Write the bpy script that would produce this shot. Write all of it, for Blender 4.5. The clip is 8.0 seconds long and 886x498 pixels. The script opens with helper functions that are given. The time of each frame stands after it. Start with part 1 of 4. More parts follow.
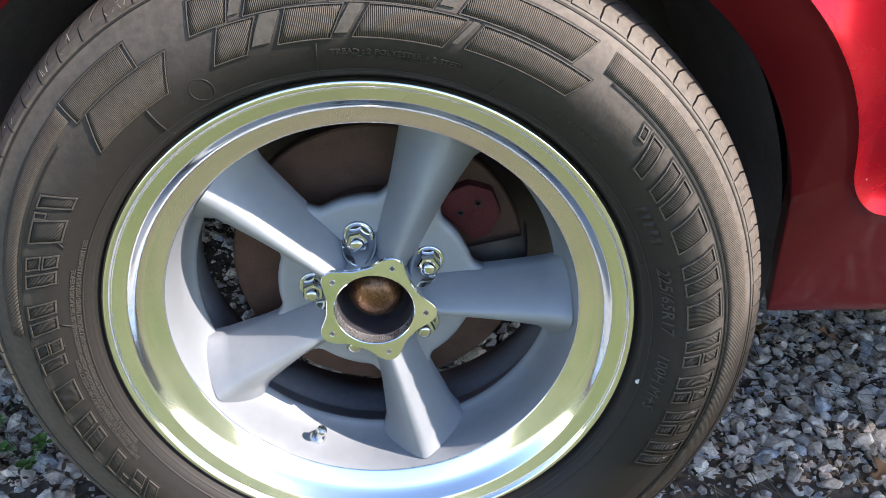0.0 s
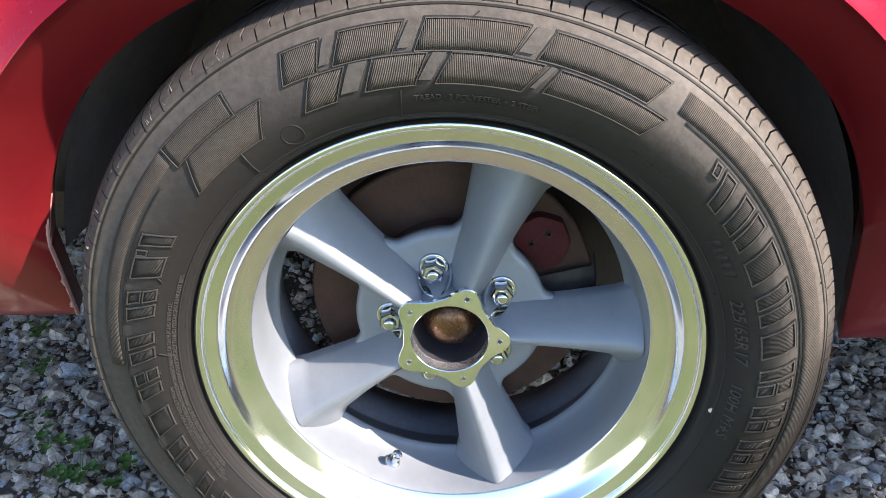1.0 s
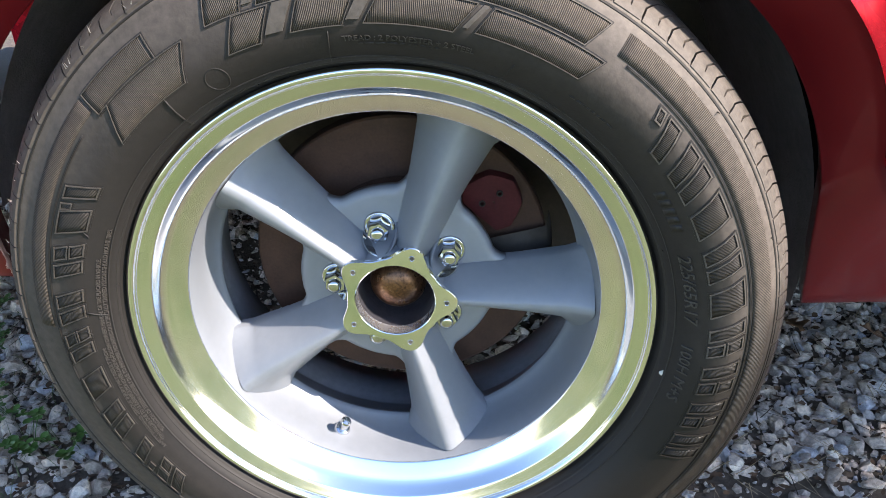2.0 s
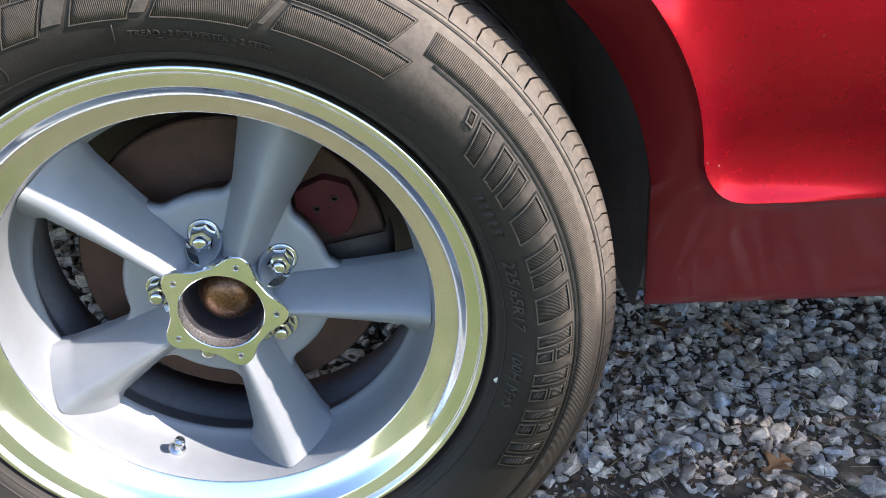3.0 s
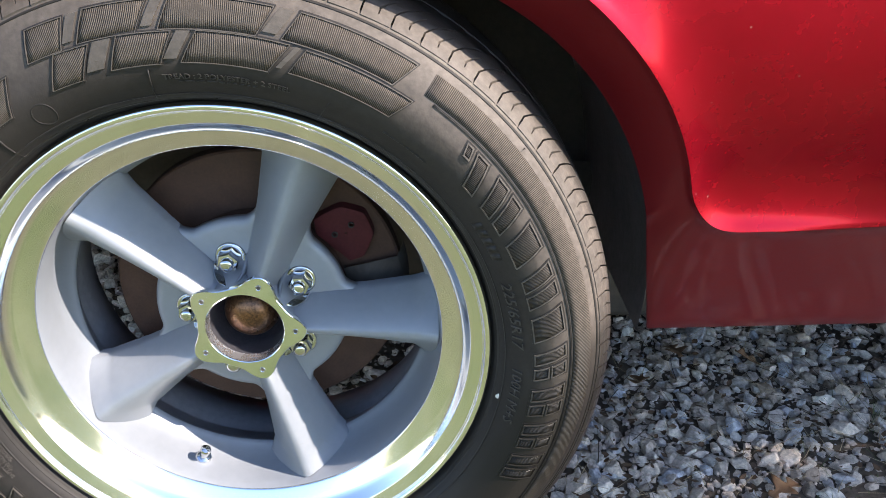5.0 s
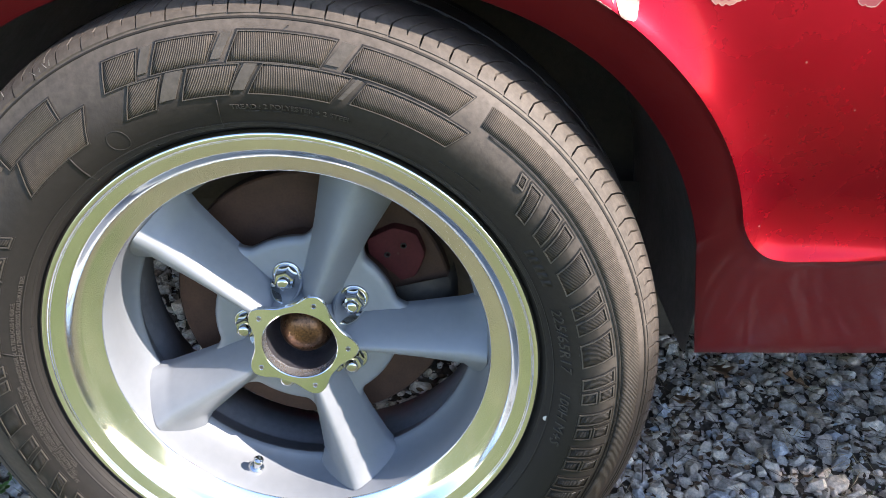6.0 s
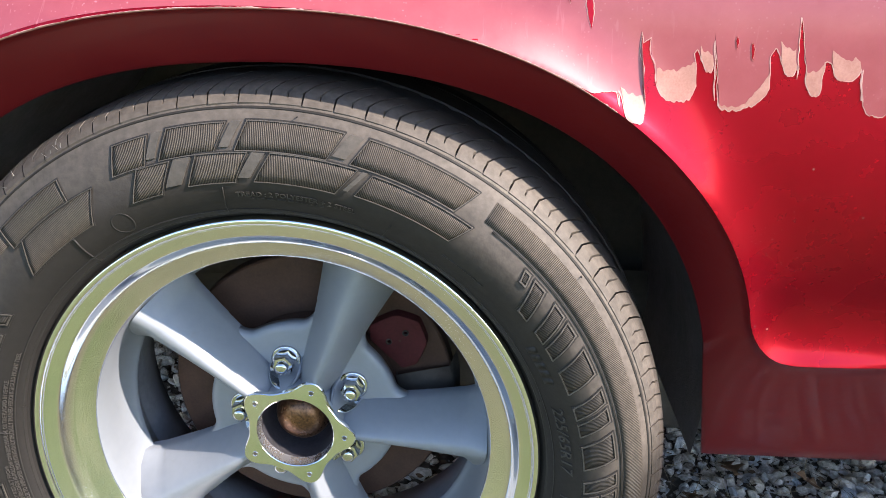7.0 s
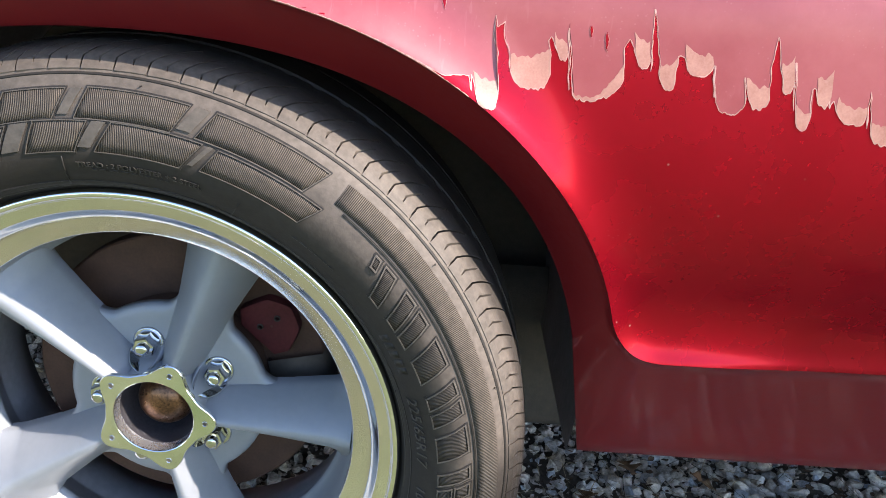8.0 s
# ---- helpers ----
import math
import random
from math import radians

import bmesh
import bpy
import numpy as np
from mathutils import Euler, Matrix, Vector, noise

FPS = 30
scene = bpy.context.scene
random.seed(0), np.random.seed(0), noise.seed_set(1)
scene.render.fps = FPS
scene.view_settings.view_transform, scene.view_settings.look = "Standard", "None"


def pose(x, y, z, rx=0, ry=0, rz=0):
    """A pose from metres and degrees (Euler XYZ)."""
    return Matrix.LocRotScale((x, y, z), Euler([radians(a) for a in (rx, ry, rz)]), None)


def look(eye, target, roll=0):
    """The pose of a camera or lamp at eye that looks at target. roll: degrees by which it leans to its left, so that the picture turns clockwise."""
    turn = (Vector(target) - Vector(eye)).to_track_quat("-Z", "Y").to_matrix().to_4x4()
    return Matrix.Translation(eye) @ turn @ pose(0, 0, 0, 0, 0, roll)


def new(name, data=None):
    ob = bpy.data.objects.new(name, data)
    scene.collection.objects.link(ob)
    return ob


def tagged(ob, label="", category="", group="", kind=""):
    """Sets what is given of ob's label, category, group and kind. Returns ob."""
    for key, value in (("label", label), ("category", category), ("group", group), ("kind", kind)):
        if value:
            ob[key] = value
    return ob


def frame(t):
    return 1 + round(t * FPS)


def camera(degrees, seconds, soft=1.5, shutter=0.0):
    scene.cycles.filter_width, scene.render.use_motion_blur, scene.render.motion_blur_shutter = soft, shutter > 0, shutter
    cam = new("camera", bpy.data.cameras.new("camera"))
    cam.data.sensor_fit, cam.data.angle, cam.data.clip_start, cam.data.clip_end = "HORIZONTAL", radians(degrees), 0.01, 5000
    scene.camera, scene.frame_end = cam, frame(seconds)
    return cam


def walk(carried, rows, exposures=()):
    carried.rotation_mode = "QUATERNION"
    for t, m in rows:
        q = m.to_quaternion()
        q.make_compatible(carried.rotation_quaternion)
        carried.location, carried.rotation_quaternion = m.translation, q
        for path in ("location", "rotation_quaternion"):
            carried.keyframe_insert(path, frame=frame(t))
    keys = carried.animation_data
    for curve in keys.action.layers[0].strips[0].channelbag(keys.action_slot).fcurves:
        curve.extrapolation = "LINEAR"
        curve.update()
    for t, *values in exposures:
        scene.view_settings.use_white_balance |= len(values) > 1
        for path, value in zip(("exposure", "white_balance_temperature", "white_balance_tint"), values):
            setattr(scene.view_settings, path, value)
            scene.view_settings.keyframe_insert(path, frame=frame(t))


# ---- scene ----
from mathutils import kdtree
cam = camera(58.45, 8.0, soft=0.7)
PATH = [
    (0, (0.0546, -0.5842, 0.7579), (0.0685, 0.2914, 0.2751), -0.28),
    (0.5, (0.0451, -0.5877, 0.7870), (0.0265, 0.2909, 0.3098), -1.65),
    (1, (0.0331, -0.6001, 0.7827), (-0.0164, 0.2850, 0.3199), -2.59),
    (1.2, (0.0288, -0.6051, 0.7742), (-0.0385, 0.2793, 0.3123), -3.01),
    (2.3, (0.1054, -0.5804, 0.7364), (0.0911, 0.2962, 0.2553), -1.51),
    (2.5, (0.1201, -0.5764, 0.7326), (0.1346, 0.3006, 0.2524), -0.82),
    (3, (0.1537, -0.5653, 0.7330), (0.2164, 0.3128, 0.2587), 0.11),
    (3.5, (0.1719, -0.5681, 0.7364), (0.2443, 0.3134, 0.2698), -0.08),
    (4, (0.1820, -0.5857, 0.7474), (0.2183, 0.3069, 0.2980), -0.90),
    (4.2, (0.1872, -0.5925, 0.7498), (0.2115, 0.3030, 0.3054), -0.96),
    (5.3, (0.1802, -0.6182, 0.7532), (0.1835, 0.2795, 0.3128), -0.59),
    (5.5, (0.1930, -0.6192, 0.7524), (0.1731, 0.2801, 0.3154), -0.94),
    (6, (0.1723, -0.6209, 0.7760), (0.1342, 0.2781, 0.3397), -1.22),
    (6.5, (0.1552, -0.6261, 0.7853), (0.1027, 0.2742, 0.3531), -1.32),
    (6.8, (0.1551, -0.6250, 0.7862), (0.0986, 0.2835, 0.3721), -1.17),
    (7, (0.1798, -0.6070, 0.7898), (0.1257, 0.3266, 0.4355), 0.41),
    (7.2, (0.1957, -0.5968, 0.7990), (0.1545, 0.3555, 0.4966), 2.99),
    (7.5, (0.2216, -0.5891, 0.7927), (0.1790, 0.3596, 0.4795), 3.93),
    (7.8, (0.2455, -0.5850, 0.7882), (0.2371, 0.3455, 0.4217), 3.80),
    (8, (0.2625, -0.5916, 0.7782), (0.2594, 0.3427, 0.4217), 3.78),]
walk(cam, [(t, look(eye, target, roll)) for t, eye, target, roll in PATH], exposures=[(0.0, 1.7, 6780, 15), (8.0, 1.7, 6780, 15)])

# ---- light: a clear day, the sun well up on the right and just in front of the car's side ----
SUN = Vector((0.74, -0.30, 0.61)).normalized()
world = bpy.data.worlds.new("world")
scene.world = world
world.use_nodes = True
wn = world.node_tree
sky = wn.nodes.new("ShaderNodeTexSky")
sky.sky_type, sky.sun_disc = "NISHITA", False
sky.sun_elevation, sky.sun_rotation = math.asin(SUN.z), math.atan2(SUN.x, SUN.y)
sky.air_density, sky.dust_density, sky.ozone_density = 1.0, 0.25, 3.0
wn.links.new(sky.outputs["Color"], wn.nodes["Background"].inputs["Color"])
wn.nodes["Background"].inputs["Strength"].default_value = 0.15
sun = new("sun", bpy.data.lights.new("sun", "SUN"))
sun.data.energy, sun.data.angle, sun.data.color = 4.0, radians(0.55), (1.0, 0.94, 0.85)
sun.matrix_world = look(SUN * 20, (0, 0, 0))


# ---- materials ----
def material(name):
    m = bpy.data.materials.new(name)
    m.use_nodes = True
    nt = m.node_tree
    return m, nt, nt.nodes["Principled BSDF"]


def node(nt, kind, **inputs):
    n = nt.nodes.new(kind)
    for key, value in inputs.items():
        n.inputs[key.replace("_", " ")].default_value = value
    return n


def noise_tex(nt, scale, detail=4.0, rough=0.55, dist=0.0, vec=None):
    n = node(nt, "ShaderNodeTexNoise", Scale=scale, Detail=detail, Roughness=rough, Distortion=dist)
    nt.links.new(vec or coords(nt), n.inputs["Vector"])
    return n.outputs["Fac"]


def coords(nt):
    found = [n for n in nt.nodes if n.bl_idname == "ShaderNodeNewGeometry"]
    g = found[0] if found else nt.nodes.new("ShaderNodeNewGeometry")
    return g.outputs["Position"]


def ramp(nt, fac, stops):
    n = nt.nodes.new("ShaderNodeValToRGB")
    while len(n.color_ramp.elements) < len(stops):
        n.color_ramp.elements.new(0.5)
    for e, (p, c) in zip(n.color_ramp.elements, stops):
        e.position = p
        e.color = (c, c, c, 1) if isinstance(c, (int, float)) else (*c, 1)
    nt.links.new(fac, n.inputs["Fac"])
    return n.outputs["Color"]


def mix(nt, fac, a, b, blend="MIX"):
    n = nt.nodes.new("ShaderNodeMix")
    n.data_type, n.blend_type = "RGBA", blend
    for sock, v in ((n.inputs[0], fac), (n.inputs[6], a), (n.inputs[7], b)):
        if isinstance(v, (int, float)):
            sock.default_value = v
        elif isinstance(v, tuple):
            sock.default_value = (*v, 1)
        else:
            nt.links.new(v, sock)
    return n.outputs[2]


def bump(nt, bsdf, height, strength, distance):
    b = node(nt, "ShaderNodeBump", Strength=strength, Distance=distance)
    nt.links.new(height, b.inputs["Height"])
    nt.links.new(b.outputs["Normal"], bsdf.inputs["Normal"])
    return b


def plain(name, a, b, scale, rough, metallic=0.0, grain=0.0, dist=0.0005, coat=0.0, rough_var=0.1):
    """A surface whose colour wanders between a and b at two scales, with fine relief."""
    m, nt, p = material(name)
    big, small = noise_tex(nt, scale, 3), noise_tex(nt, scale * 9, 5)
    both = mix(nt, 0.45, big, small)
    nt.links.new(mix(nt, ramp(nt, both, [(0.32, 0.0), (0.68, 1.0)]), a, b), p.inputs["Base Color"])
    nt.links.new(ramp(nt, both, [(0.3, max(0.0, rough - rough_var)), (0.7, min(1.0, rough + rough_var))]), p.inputs["Roughness"])
    p.inputs["Metallic"].default_value = metallic
    p.inputs["Coat Weight"].default_value = coat
    p.inputs["Coat Roughness"].default_value = 0.09
    if grain:
        bump(nt, p, noise_tex(nt, scale * 30, 4), grain, dist)
    return m


def red_paint():
    m, nt, p = material("red_paint")
    big = noise_tex(nt, 9, 4)
    col = mix(nt, ramp(nt, big, [(0.3, 0.0), (0.7, 1.0)]), (0.365, 0.0035, 0.015), (0.405, 0.004, 0.018))
    vor = node(nt, "ShaderNodeTexVoronoi", Scale=75.0)
    nt.links.new(coords(nt), vor.inputs["Vector"])
    patch = ramp(nt, noise_tex(nt, 14, 3), [(0.55, 0.0), (0.66, 1.0)])
    speck = ramp(nt, vor.outputs["Distance"], [(0.05, 1.0), (0.085, 0.0)])
    spots = mix(nt, 1.0, speck, patch, "MULTIPLY")
    dist = nt.nodes.new("ShaderNodeVectorMath")
    dist.operation = "DISTANCE"
    nt.links.new(coords(nt), dist.inputs[0])
    dist.inputs[1].default_value = (0.415, -0.004, 0.572)
    worn = ramp(nt, dist.outputs["Value"], [(0.0, 1.0), (0.046, 0.0)])
    v2 = node(nt, "ShaderNodeTexVoronoi", Scale=230.0)
    nt.links.new(coords(nt), v2.inputs["Vector"])
    chips = mix(nt, 1.0, ramp(nt, v2.outputs["Distance"], [(0.05, 1.0), (0.13, 0.0)]), worn, "MULTIPLY")
    chips = mix(nt, 1.0, chips, ramp(nt, noise_tex(nt, 90, 3), [(0.42, 0.0), (0.55, 1.0)]), "MULTIPLY")
    spots = mix(nt, 1.0, spots, chips, "LIGHTEN")
    nt.links.new(mix(nt, spots, col, (0.62, 0.28, 0.26)), p.inputs["Base Color"])
    p.inputs["Metallic"].default_value = 0.7
    p.inputs["Specular IOR Level"].default_value = 0.3
    nt.links.new(ramp(nt, noise_tex(nt, 30, 5), [(0.3, 0.23), (0.7, 0.31)]), p.inputs["Roughness"])
    p.inputs["Coat Weight"].default_value = 0.14
    nt.links.new(ramp(nt, noise_tex(nt, 40, 5), [(0.3, 0.05), (0.7, 0.12)]), p.inputs["Coat Roughness"])
    bump(nt, p, noise_tex(nt, 700, 2), 0.05, 0.0004)
    return m


def axle_coords(nt):
    """Distance from the axle and the angle round it."""
    sep = nt.nodes.new("ShaderNodeSeparateXYZ")
    nt.links.new(coords(nt), sep.inputs[0])
    up = nt.nodes.new("ShaderNodeMath")
    up.operation = "SUBTRACT"
    nt.links.new(sep.outputs["Z"], up.inputs[0])
    up.inputs[1].default_value = 0.35
    ang = nt.nodes.new("ShaderNodeMath")
    ang.operation = "ARCTAN2"
    nt.links.new(up.outputs[0], ang.inputs[0])
    nt.links.new(sep.outputs["X"], ang.inputs[1])
    flat = nt.nodes.new("ShaderNodeCombineXYZ")
    nt.links.new(sep.outputs["X"], flat.inputs[0])
    nt.links.new(up.outputs[0], flat.inputs[1])
    far = nt.nodes.new("ShaderNodeVectorMath")
    far.operation = "LENGTH"
    nt.links.new(flat.outputs[0], far.inputs[0])
    return far.outputs["Value"], ang.outputs[0]


def calc(nt, kind, a, b=None):
    n = nt.nodes.new("ShaderNodeMath")
    n.operation = kind
    for sock, v in zip(n.inputs, (a, b)):
        if isinstance(v, (int, float)):
            sock.default_value = v
        elif v is not None:
            nt.links.new(v, sock)
    return n.outputs[0]


def polished_metal():
    """Lathe-polished aluminium: faint turned rings, dull smears."""
    m, nt, p = material("polished_aluminium")
    p.inputs["Metallic"].default_value = 1.0
    big = noise_tex(nt, 25, 4)
    nt.links.new(mix(nt, big, (0.84, 0.85, 0.85), (0.77, 0.77, 0.76)), p.inputs["Base Color"])
    far, ang = axle_coords(nt)
    turned = nt.nodes.new("ShaderNodeCombineXYZ")
    nt.links.new(calc(nt, "MULTIPLY", far, 900.0), turned.inputs[0])
    nt.links.new(calc(nt, "MULTIPLY", ang, 1.5), turned.inputs[1])
    rings = noise_tex(nt, 1.0, 3, 0.6, 0.0, turned.outputs[0])
    both = mix(nt, 0.5, noise_tex(nt, 60, 5), rings)
    nt.links.new(ramp(nt, both, [(0.3, 0.07), (0.7, 0.15)]), p.inputs["Roughness"])
    bump(nt, p, rings, 0.04, 0.0002)
    return m


def rubber(name, a, b, rough, ribs=0.0, dusty=False):
    m, nt, p = material(name)
    flat = nt.nodes.new("ShaderNodeVectorMath")
    flat.operation = "MULTIPLY"
    nt.links.new(coords(nt), flat.inputs[0])
    flat.inputs[1].default_value = (1, 0, 1)
    far = nt.nodes.new("ShaderNodeVectorMath")
    far.operation = "DISTANCE"
    nt.links.new(flat.outputs[0], far.inputs[0])
    far.inputs[1].default_value = (0, 0, 0.35)
    clean = ramp(nt, far.outputs["Value"], [(0.25, 0.07), (0.27, 0.2), (0.288, 0.5), (0.306, 0.85), (0.325, 1.0), (0.340, 0.9), (0.3455, 0.12)])
    dust = ramp(nt, noise_tex(nt, 11, 6, 0.65), [(0.2, 0.55), (0.75, 1.0)])
    fine = ramp(nt, noise_tex(nt, 160, 5), [(0.3, 0.0), (0.8, 1.0)])
    both = mix(nt, 0.4, dust, fine)
    both = mix(nt, 1.0, both, clean, "MULTIPLY") if dusty else both
    # the lower right foot turns black and smoother, its border broken by noise
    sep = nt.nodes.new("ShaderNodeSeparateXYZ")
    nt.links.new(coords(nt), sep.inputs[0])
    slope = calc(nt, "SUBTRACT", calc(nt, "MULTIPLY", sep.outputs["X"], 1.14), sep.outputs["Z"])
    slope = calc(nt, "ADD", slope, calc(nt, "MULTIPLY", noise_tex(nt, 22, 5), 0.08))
    # dust colour thins towards the left, painting in the shade on that half
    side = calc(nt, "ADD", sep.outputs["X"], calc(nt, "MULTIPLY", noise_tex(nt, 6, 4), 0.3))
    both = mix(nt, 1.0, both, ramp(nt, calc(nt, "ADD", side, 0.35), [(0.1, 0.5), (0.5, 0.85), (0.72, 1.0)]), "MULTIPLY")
    matt = ramp(nt, slope, [(0.0, 1.0), (0.055, 0.25), (0.11, 0.02)])
    both = mix(nt, 1.0, both, matt, "MULTIPLY")
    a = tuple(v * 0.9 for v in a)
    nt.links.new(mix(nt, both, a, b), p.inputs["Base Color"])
    nt.links.new(ramp(nt, matt, [(0.0, 0.36), (1.0, rough)]), p.inputs["Roughness"])
    p.inputs["Specular IOR Level"].default_value = 0.22
    relief = noise_tex(nt, 420, 4)
    if ribs:
        wave = calc(nt, "SINE", calc(nt, "MULTIPLY", axle_coords(nt)[1], ribs))
        relief = ramp(nt, calc(nt, "ADD", calc(nt, "MULTIPLY", wave, 0.5), 0.5), [(0.0, 0.0), (1.0, 1.0)])
        nt.links.new(mix(nt, relief, a, mix(nt, both, a, b)), p.inputs["Base Color"])
        bump(nt, p, relief, 0.6, 0.0007)
    else:
        bump(nt, p, relief, 0.45, 0.0004)
    return m


def stone_mat():
    m, nt, p = material("crushed_stone")
    info = nt.nodes.new("ShaderNodeObjectInfo")
    geo = nt.nodes.new("ShaderNodeNewGeometry")
    add = nt.nodes.new("ShaderNodeMath")
    nt.links.new(info.outputs["Random"], add.inputs[0])
    nt.links.new(geo.outputs["Random Per Island"], add.inputs[1])
    fr = nt.nodes.new("ShaderNodeMath")
    fr.operation = "FRACT"
    nt.links.new(add.outputs[0], fr.inputs[0])
    tone = ramp(nt, fr.outputs[0], [(0.0, (0.32, 0.25, 0.19)), (0.2, (0.62, 0.51, 0.41)), (0.42, (0.48, 0.43, 0.39)), (0.62, (0.77, 0.65, 0.53)), (0.8, (0.5, 0.41, 0.335)), (0.9, (0.46, 0.475, 0.51)), (1.0, (0.8, 0.71, 0.6))])
    mott = ramp(nt, noise_tex(nt, 130, 6, 0.7), [(0.3, 0.45), (0.7, 1.35)])
    nt.links.new(mix(nt, 1.0, tone, mott, "MULTIPLY"), p.inputs["Base Color"])
    p.inputs["Roughness"].default_value = 0.85
    bump(nt, p, noise_tex(nt, 260, 6, 0.75), 0.9, 0.0022)
    return m


def ground_mat():
    """Dirt and crushed stone along the car, lawn past it."""
    m, nt, p = material("gravel_and_lawn")
    dirt = mix(nt, ramp(nt, noise_tex(nt, 60, 6, 0.7), [(0.3, 0.0), (0.7, 1.0)]), (0.055, 0.043, 0.032), (0.175, 0.136, 0.102))
    grass = mix(nt, ramp(nt, noise_tex(nt, 4, 6, 0.7), [(0.35, 0.0), (0.65, 1.0)]), (0.085, 0.122, 0.03), (0.185, 0.192, 0.09))
    sep = nt.nodes.new("ShaderNodeSeparateXYZ")
    nt.links.new(coords(nt), sep.inputs[0])
    wob = nt.nodes.new("ShaderNodeMath")
    wob.operation = "MULTIPLY_ADD"
    nt.links.new(noise_tex(nt, 2.5, 5), wob.inputs[0])
    wob.inputs[1].default_value = 0.5
    nt.links.new(sep.outputs["Y"], wob.inputs[2])
    sh = nt.nodes.new("ShaderNodeMath")
    sh.operation = "ADD"
    sh.inputs[1].default_value = 0.19
    nt.links.new(wob.outputs[0], sh.inputs[0])
    edge = ramp(nt, sh.outputs[0], [(0.0, 1.0), (0.2, 0.72), (0.38, 0.42), (0.46, 0.0)])
    nt.links.new(mix(nt, edge, dirt, grass), p.inputs["Base Color"])
    p.inputs["Roughness"].default_value = 0.95
    bump(nt, p, noise_tex(nt, 220, 6, 0.7), 0.8, 0.006)
    return m


def wheel_paint():
    """Blue-grey silver paint with dull smudges and a few dirty streaks."""
    m, nt, p = material("silver_wheel_paint")
    both = mix(nt, 0.5, noise_tex(nt, 12, 3), noise_tex(nt, 110, 5))
    col = mix(nt, ramp(nt, both, [(0.3, 0.0), (0.7, 1.0)]), (0.204, 0.219, 0.244), (0.238, 0.254, 0.28))
    smudge = ramp(nt, noise_tex(nt, 34, 6, 0.7, 1.2), [(0.62, 0.0), (0.78, 0.55)])
    nt.links.new(mix(nt, smudge, col, (0.2, 0.2, 0.2)), p.inputs["Base Color"])
    nt.links.new(ramp(nt, both, [(0.3, 0.42), (0.7, 0.56)]), p.inputs["Roughness"])
    p.inputs["Metallic"].default_value = 0.2
    p.inputs["Coat Weight"].default_value = 0.12
    p.inputs["Coat Roughness"].default_value = 0.12
    bump(nt, p, noise_tex(nt, 600, 3), 0.08, 0.0002)
    return m


def haze():
    """Oxidised clear coat: pink bloom, pale pin marks and a few scratches, densest over the front of the arch."""
    m, nt, p = material("hazy_clear_coat")
    both = mix(nt, 0.4, noise_tex(nt, 4, 3), noise_tex(nt, 38, 6, 0.7))
    col = mix(nt, ramp(nt, both, [(0.32, 0.0), (0.68, 1.0)]), (0.228, 0.031, 0.042), (0.32, 0.07, 0.079))
    vor = node(nt, "ShaderNodeTexVoronoi", Scale=230.0)
    nt.links.new(coords(nt), vor.inputs["Vector"])
    pin = ramp(nt, vor.outputs["Distance"], [(0.1, 1.0), (0.2, 0.0)])
    pin = mix(nt, 1.0, pin, ramp(nt, noise_tex(nt, 20, 4, 0.6), [(0.47, 0.0), (0.6, 1.0)]), "MULTIPLY")
    thin = node(nt, "ShaderNodeMapping")
    thin.inputs["Scale"].default_value = (260, 30, 45)
    thin.inputs["Rotation"].default_value = (0, 0.35, 0)
    nt.links.new(coords(nt), thin.inputs["Vector"])
    scr = ramp(nt, noise_tex(nt, 1.0, 2, 0.5, 0.3, thin.outputs[0]), [(0.64, 0.0), (0.7, 0.8)])
    scr = mix(nt, 1.0, scr, ramp(nt, noise_tex(nt, 9, 4), [(0.48, 0.0), (0.62, 1.0)]), "MULTIPLY")
    sep = nt.nodes.new("ShaderNodeSeparateXYZ")
    nt.links.new(coords(nt), sep.inputs[0])
    side = nt.nodes.new("ShaderNodeMath")
    side.operation = "ADD"
    side.inputs[1].default_value = 0.5
    nt.links.new(sep.outputs["X"], side.inputs[0])
    marks = mix(nt, 1.0, mix(nt, 1.0, pin, scr, "LIGHTEN"), ramp(nt, side.outputs[0], [(0.42, 0.7), (0.7, 0.12)]), "MULTIPLY")
    nt.links.new(mix(nt, marks, col, (0.58, 0.28, 0.29)), p.inputs["Base Color"])
    nt.links.new(ramp(nt, both, [(0.3, 0.32), (0.7, 0.48)]), p.inputs["Roughness"])
    p.inputs["Coat Weight"].default_value = 0.35
    p.inputs["Coat Roughness"].default_value = 0.1
    bump(nt, p, noise_tex(nt, 260, 4), 0.1, 0.0003)
    return m


RED = red_paint()
# the body's red again for flange and sill, their shade mixed into the colour
SHADED_RED = plain("shaded_red_paint", (0.150, 0.007, 0.011), (0.190, 0.010, 0.013), 16, 0.42, 0.1, 0.05, 0.0003, 0.55)
POLISH = polished_metal()
SILVER = wheel_paint()
CHROME = plain("chrome", (0.62, 0.63, 0.64), (0.5, 0.51, 0.53), 80, 0.08, 1.0, 0, 0, 0, 0.05)
BORE = plain("machined_steel", (0.62, 0.62, 0.64), (0.5, 0.5, 0.54), 60, 0.28, 0.9)
IRON = plain("dark_bore_iron", (0.05, 0.047, 0.055), (0.11, 0.105, 0.12), 40, 0.4, 0.6, 0.1, 0.0003)
RUST = plain("rusty_iron", (0.055, 0.028, 0.018), (0.11, 0.06, 0.042), 40, 0.75, 0.3, 0.4, 0.0006)
CAP = plain("tarnished_copper_cap", (0.33, 0.17, 0.095), (0.04, 0.024, 0.018), 42, 0.3, 0.85, 0.25, 0.0005)
BOLT = plain("oily_black_bolt", (0.012, 0.01, 0.009), (0.03, 0.022, 0.018), 60, 0.7)
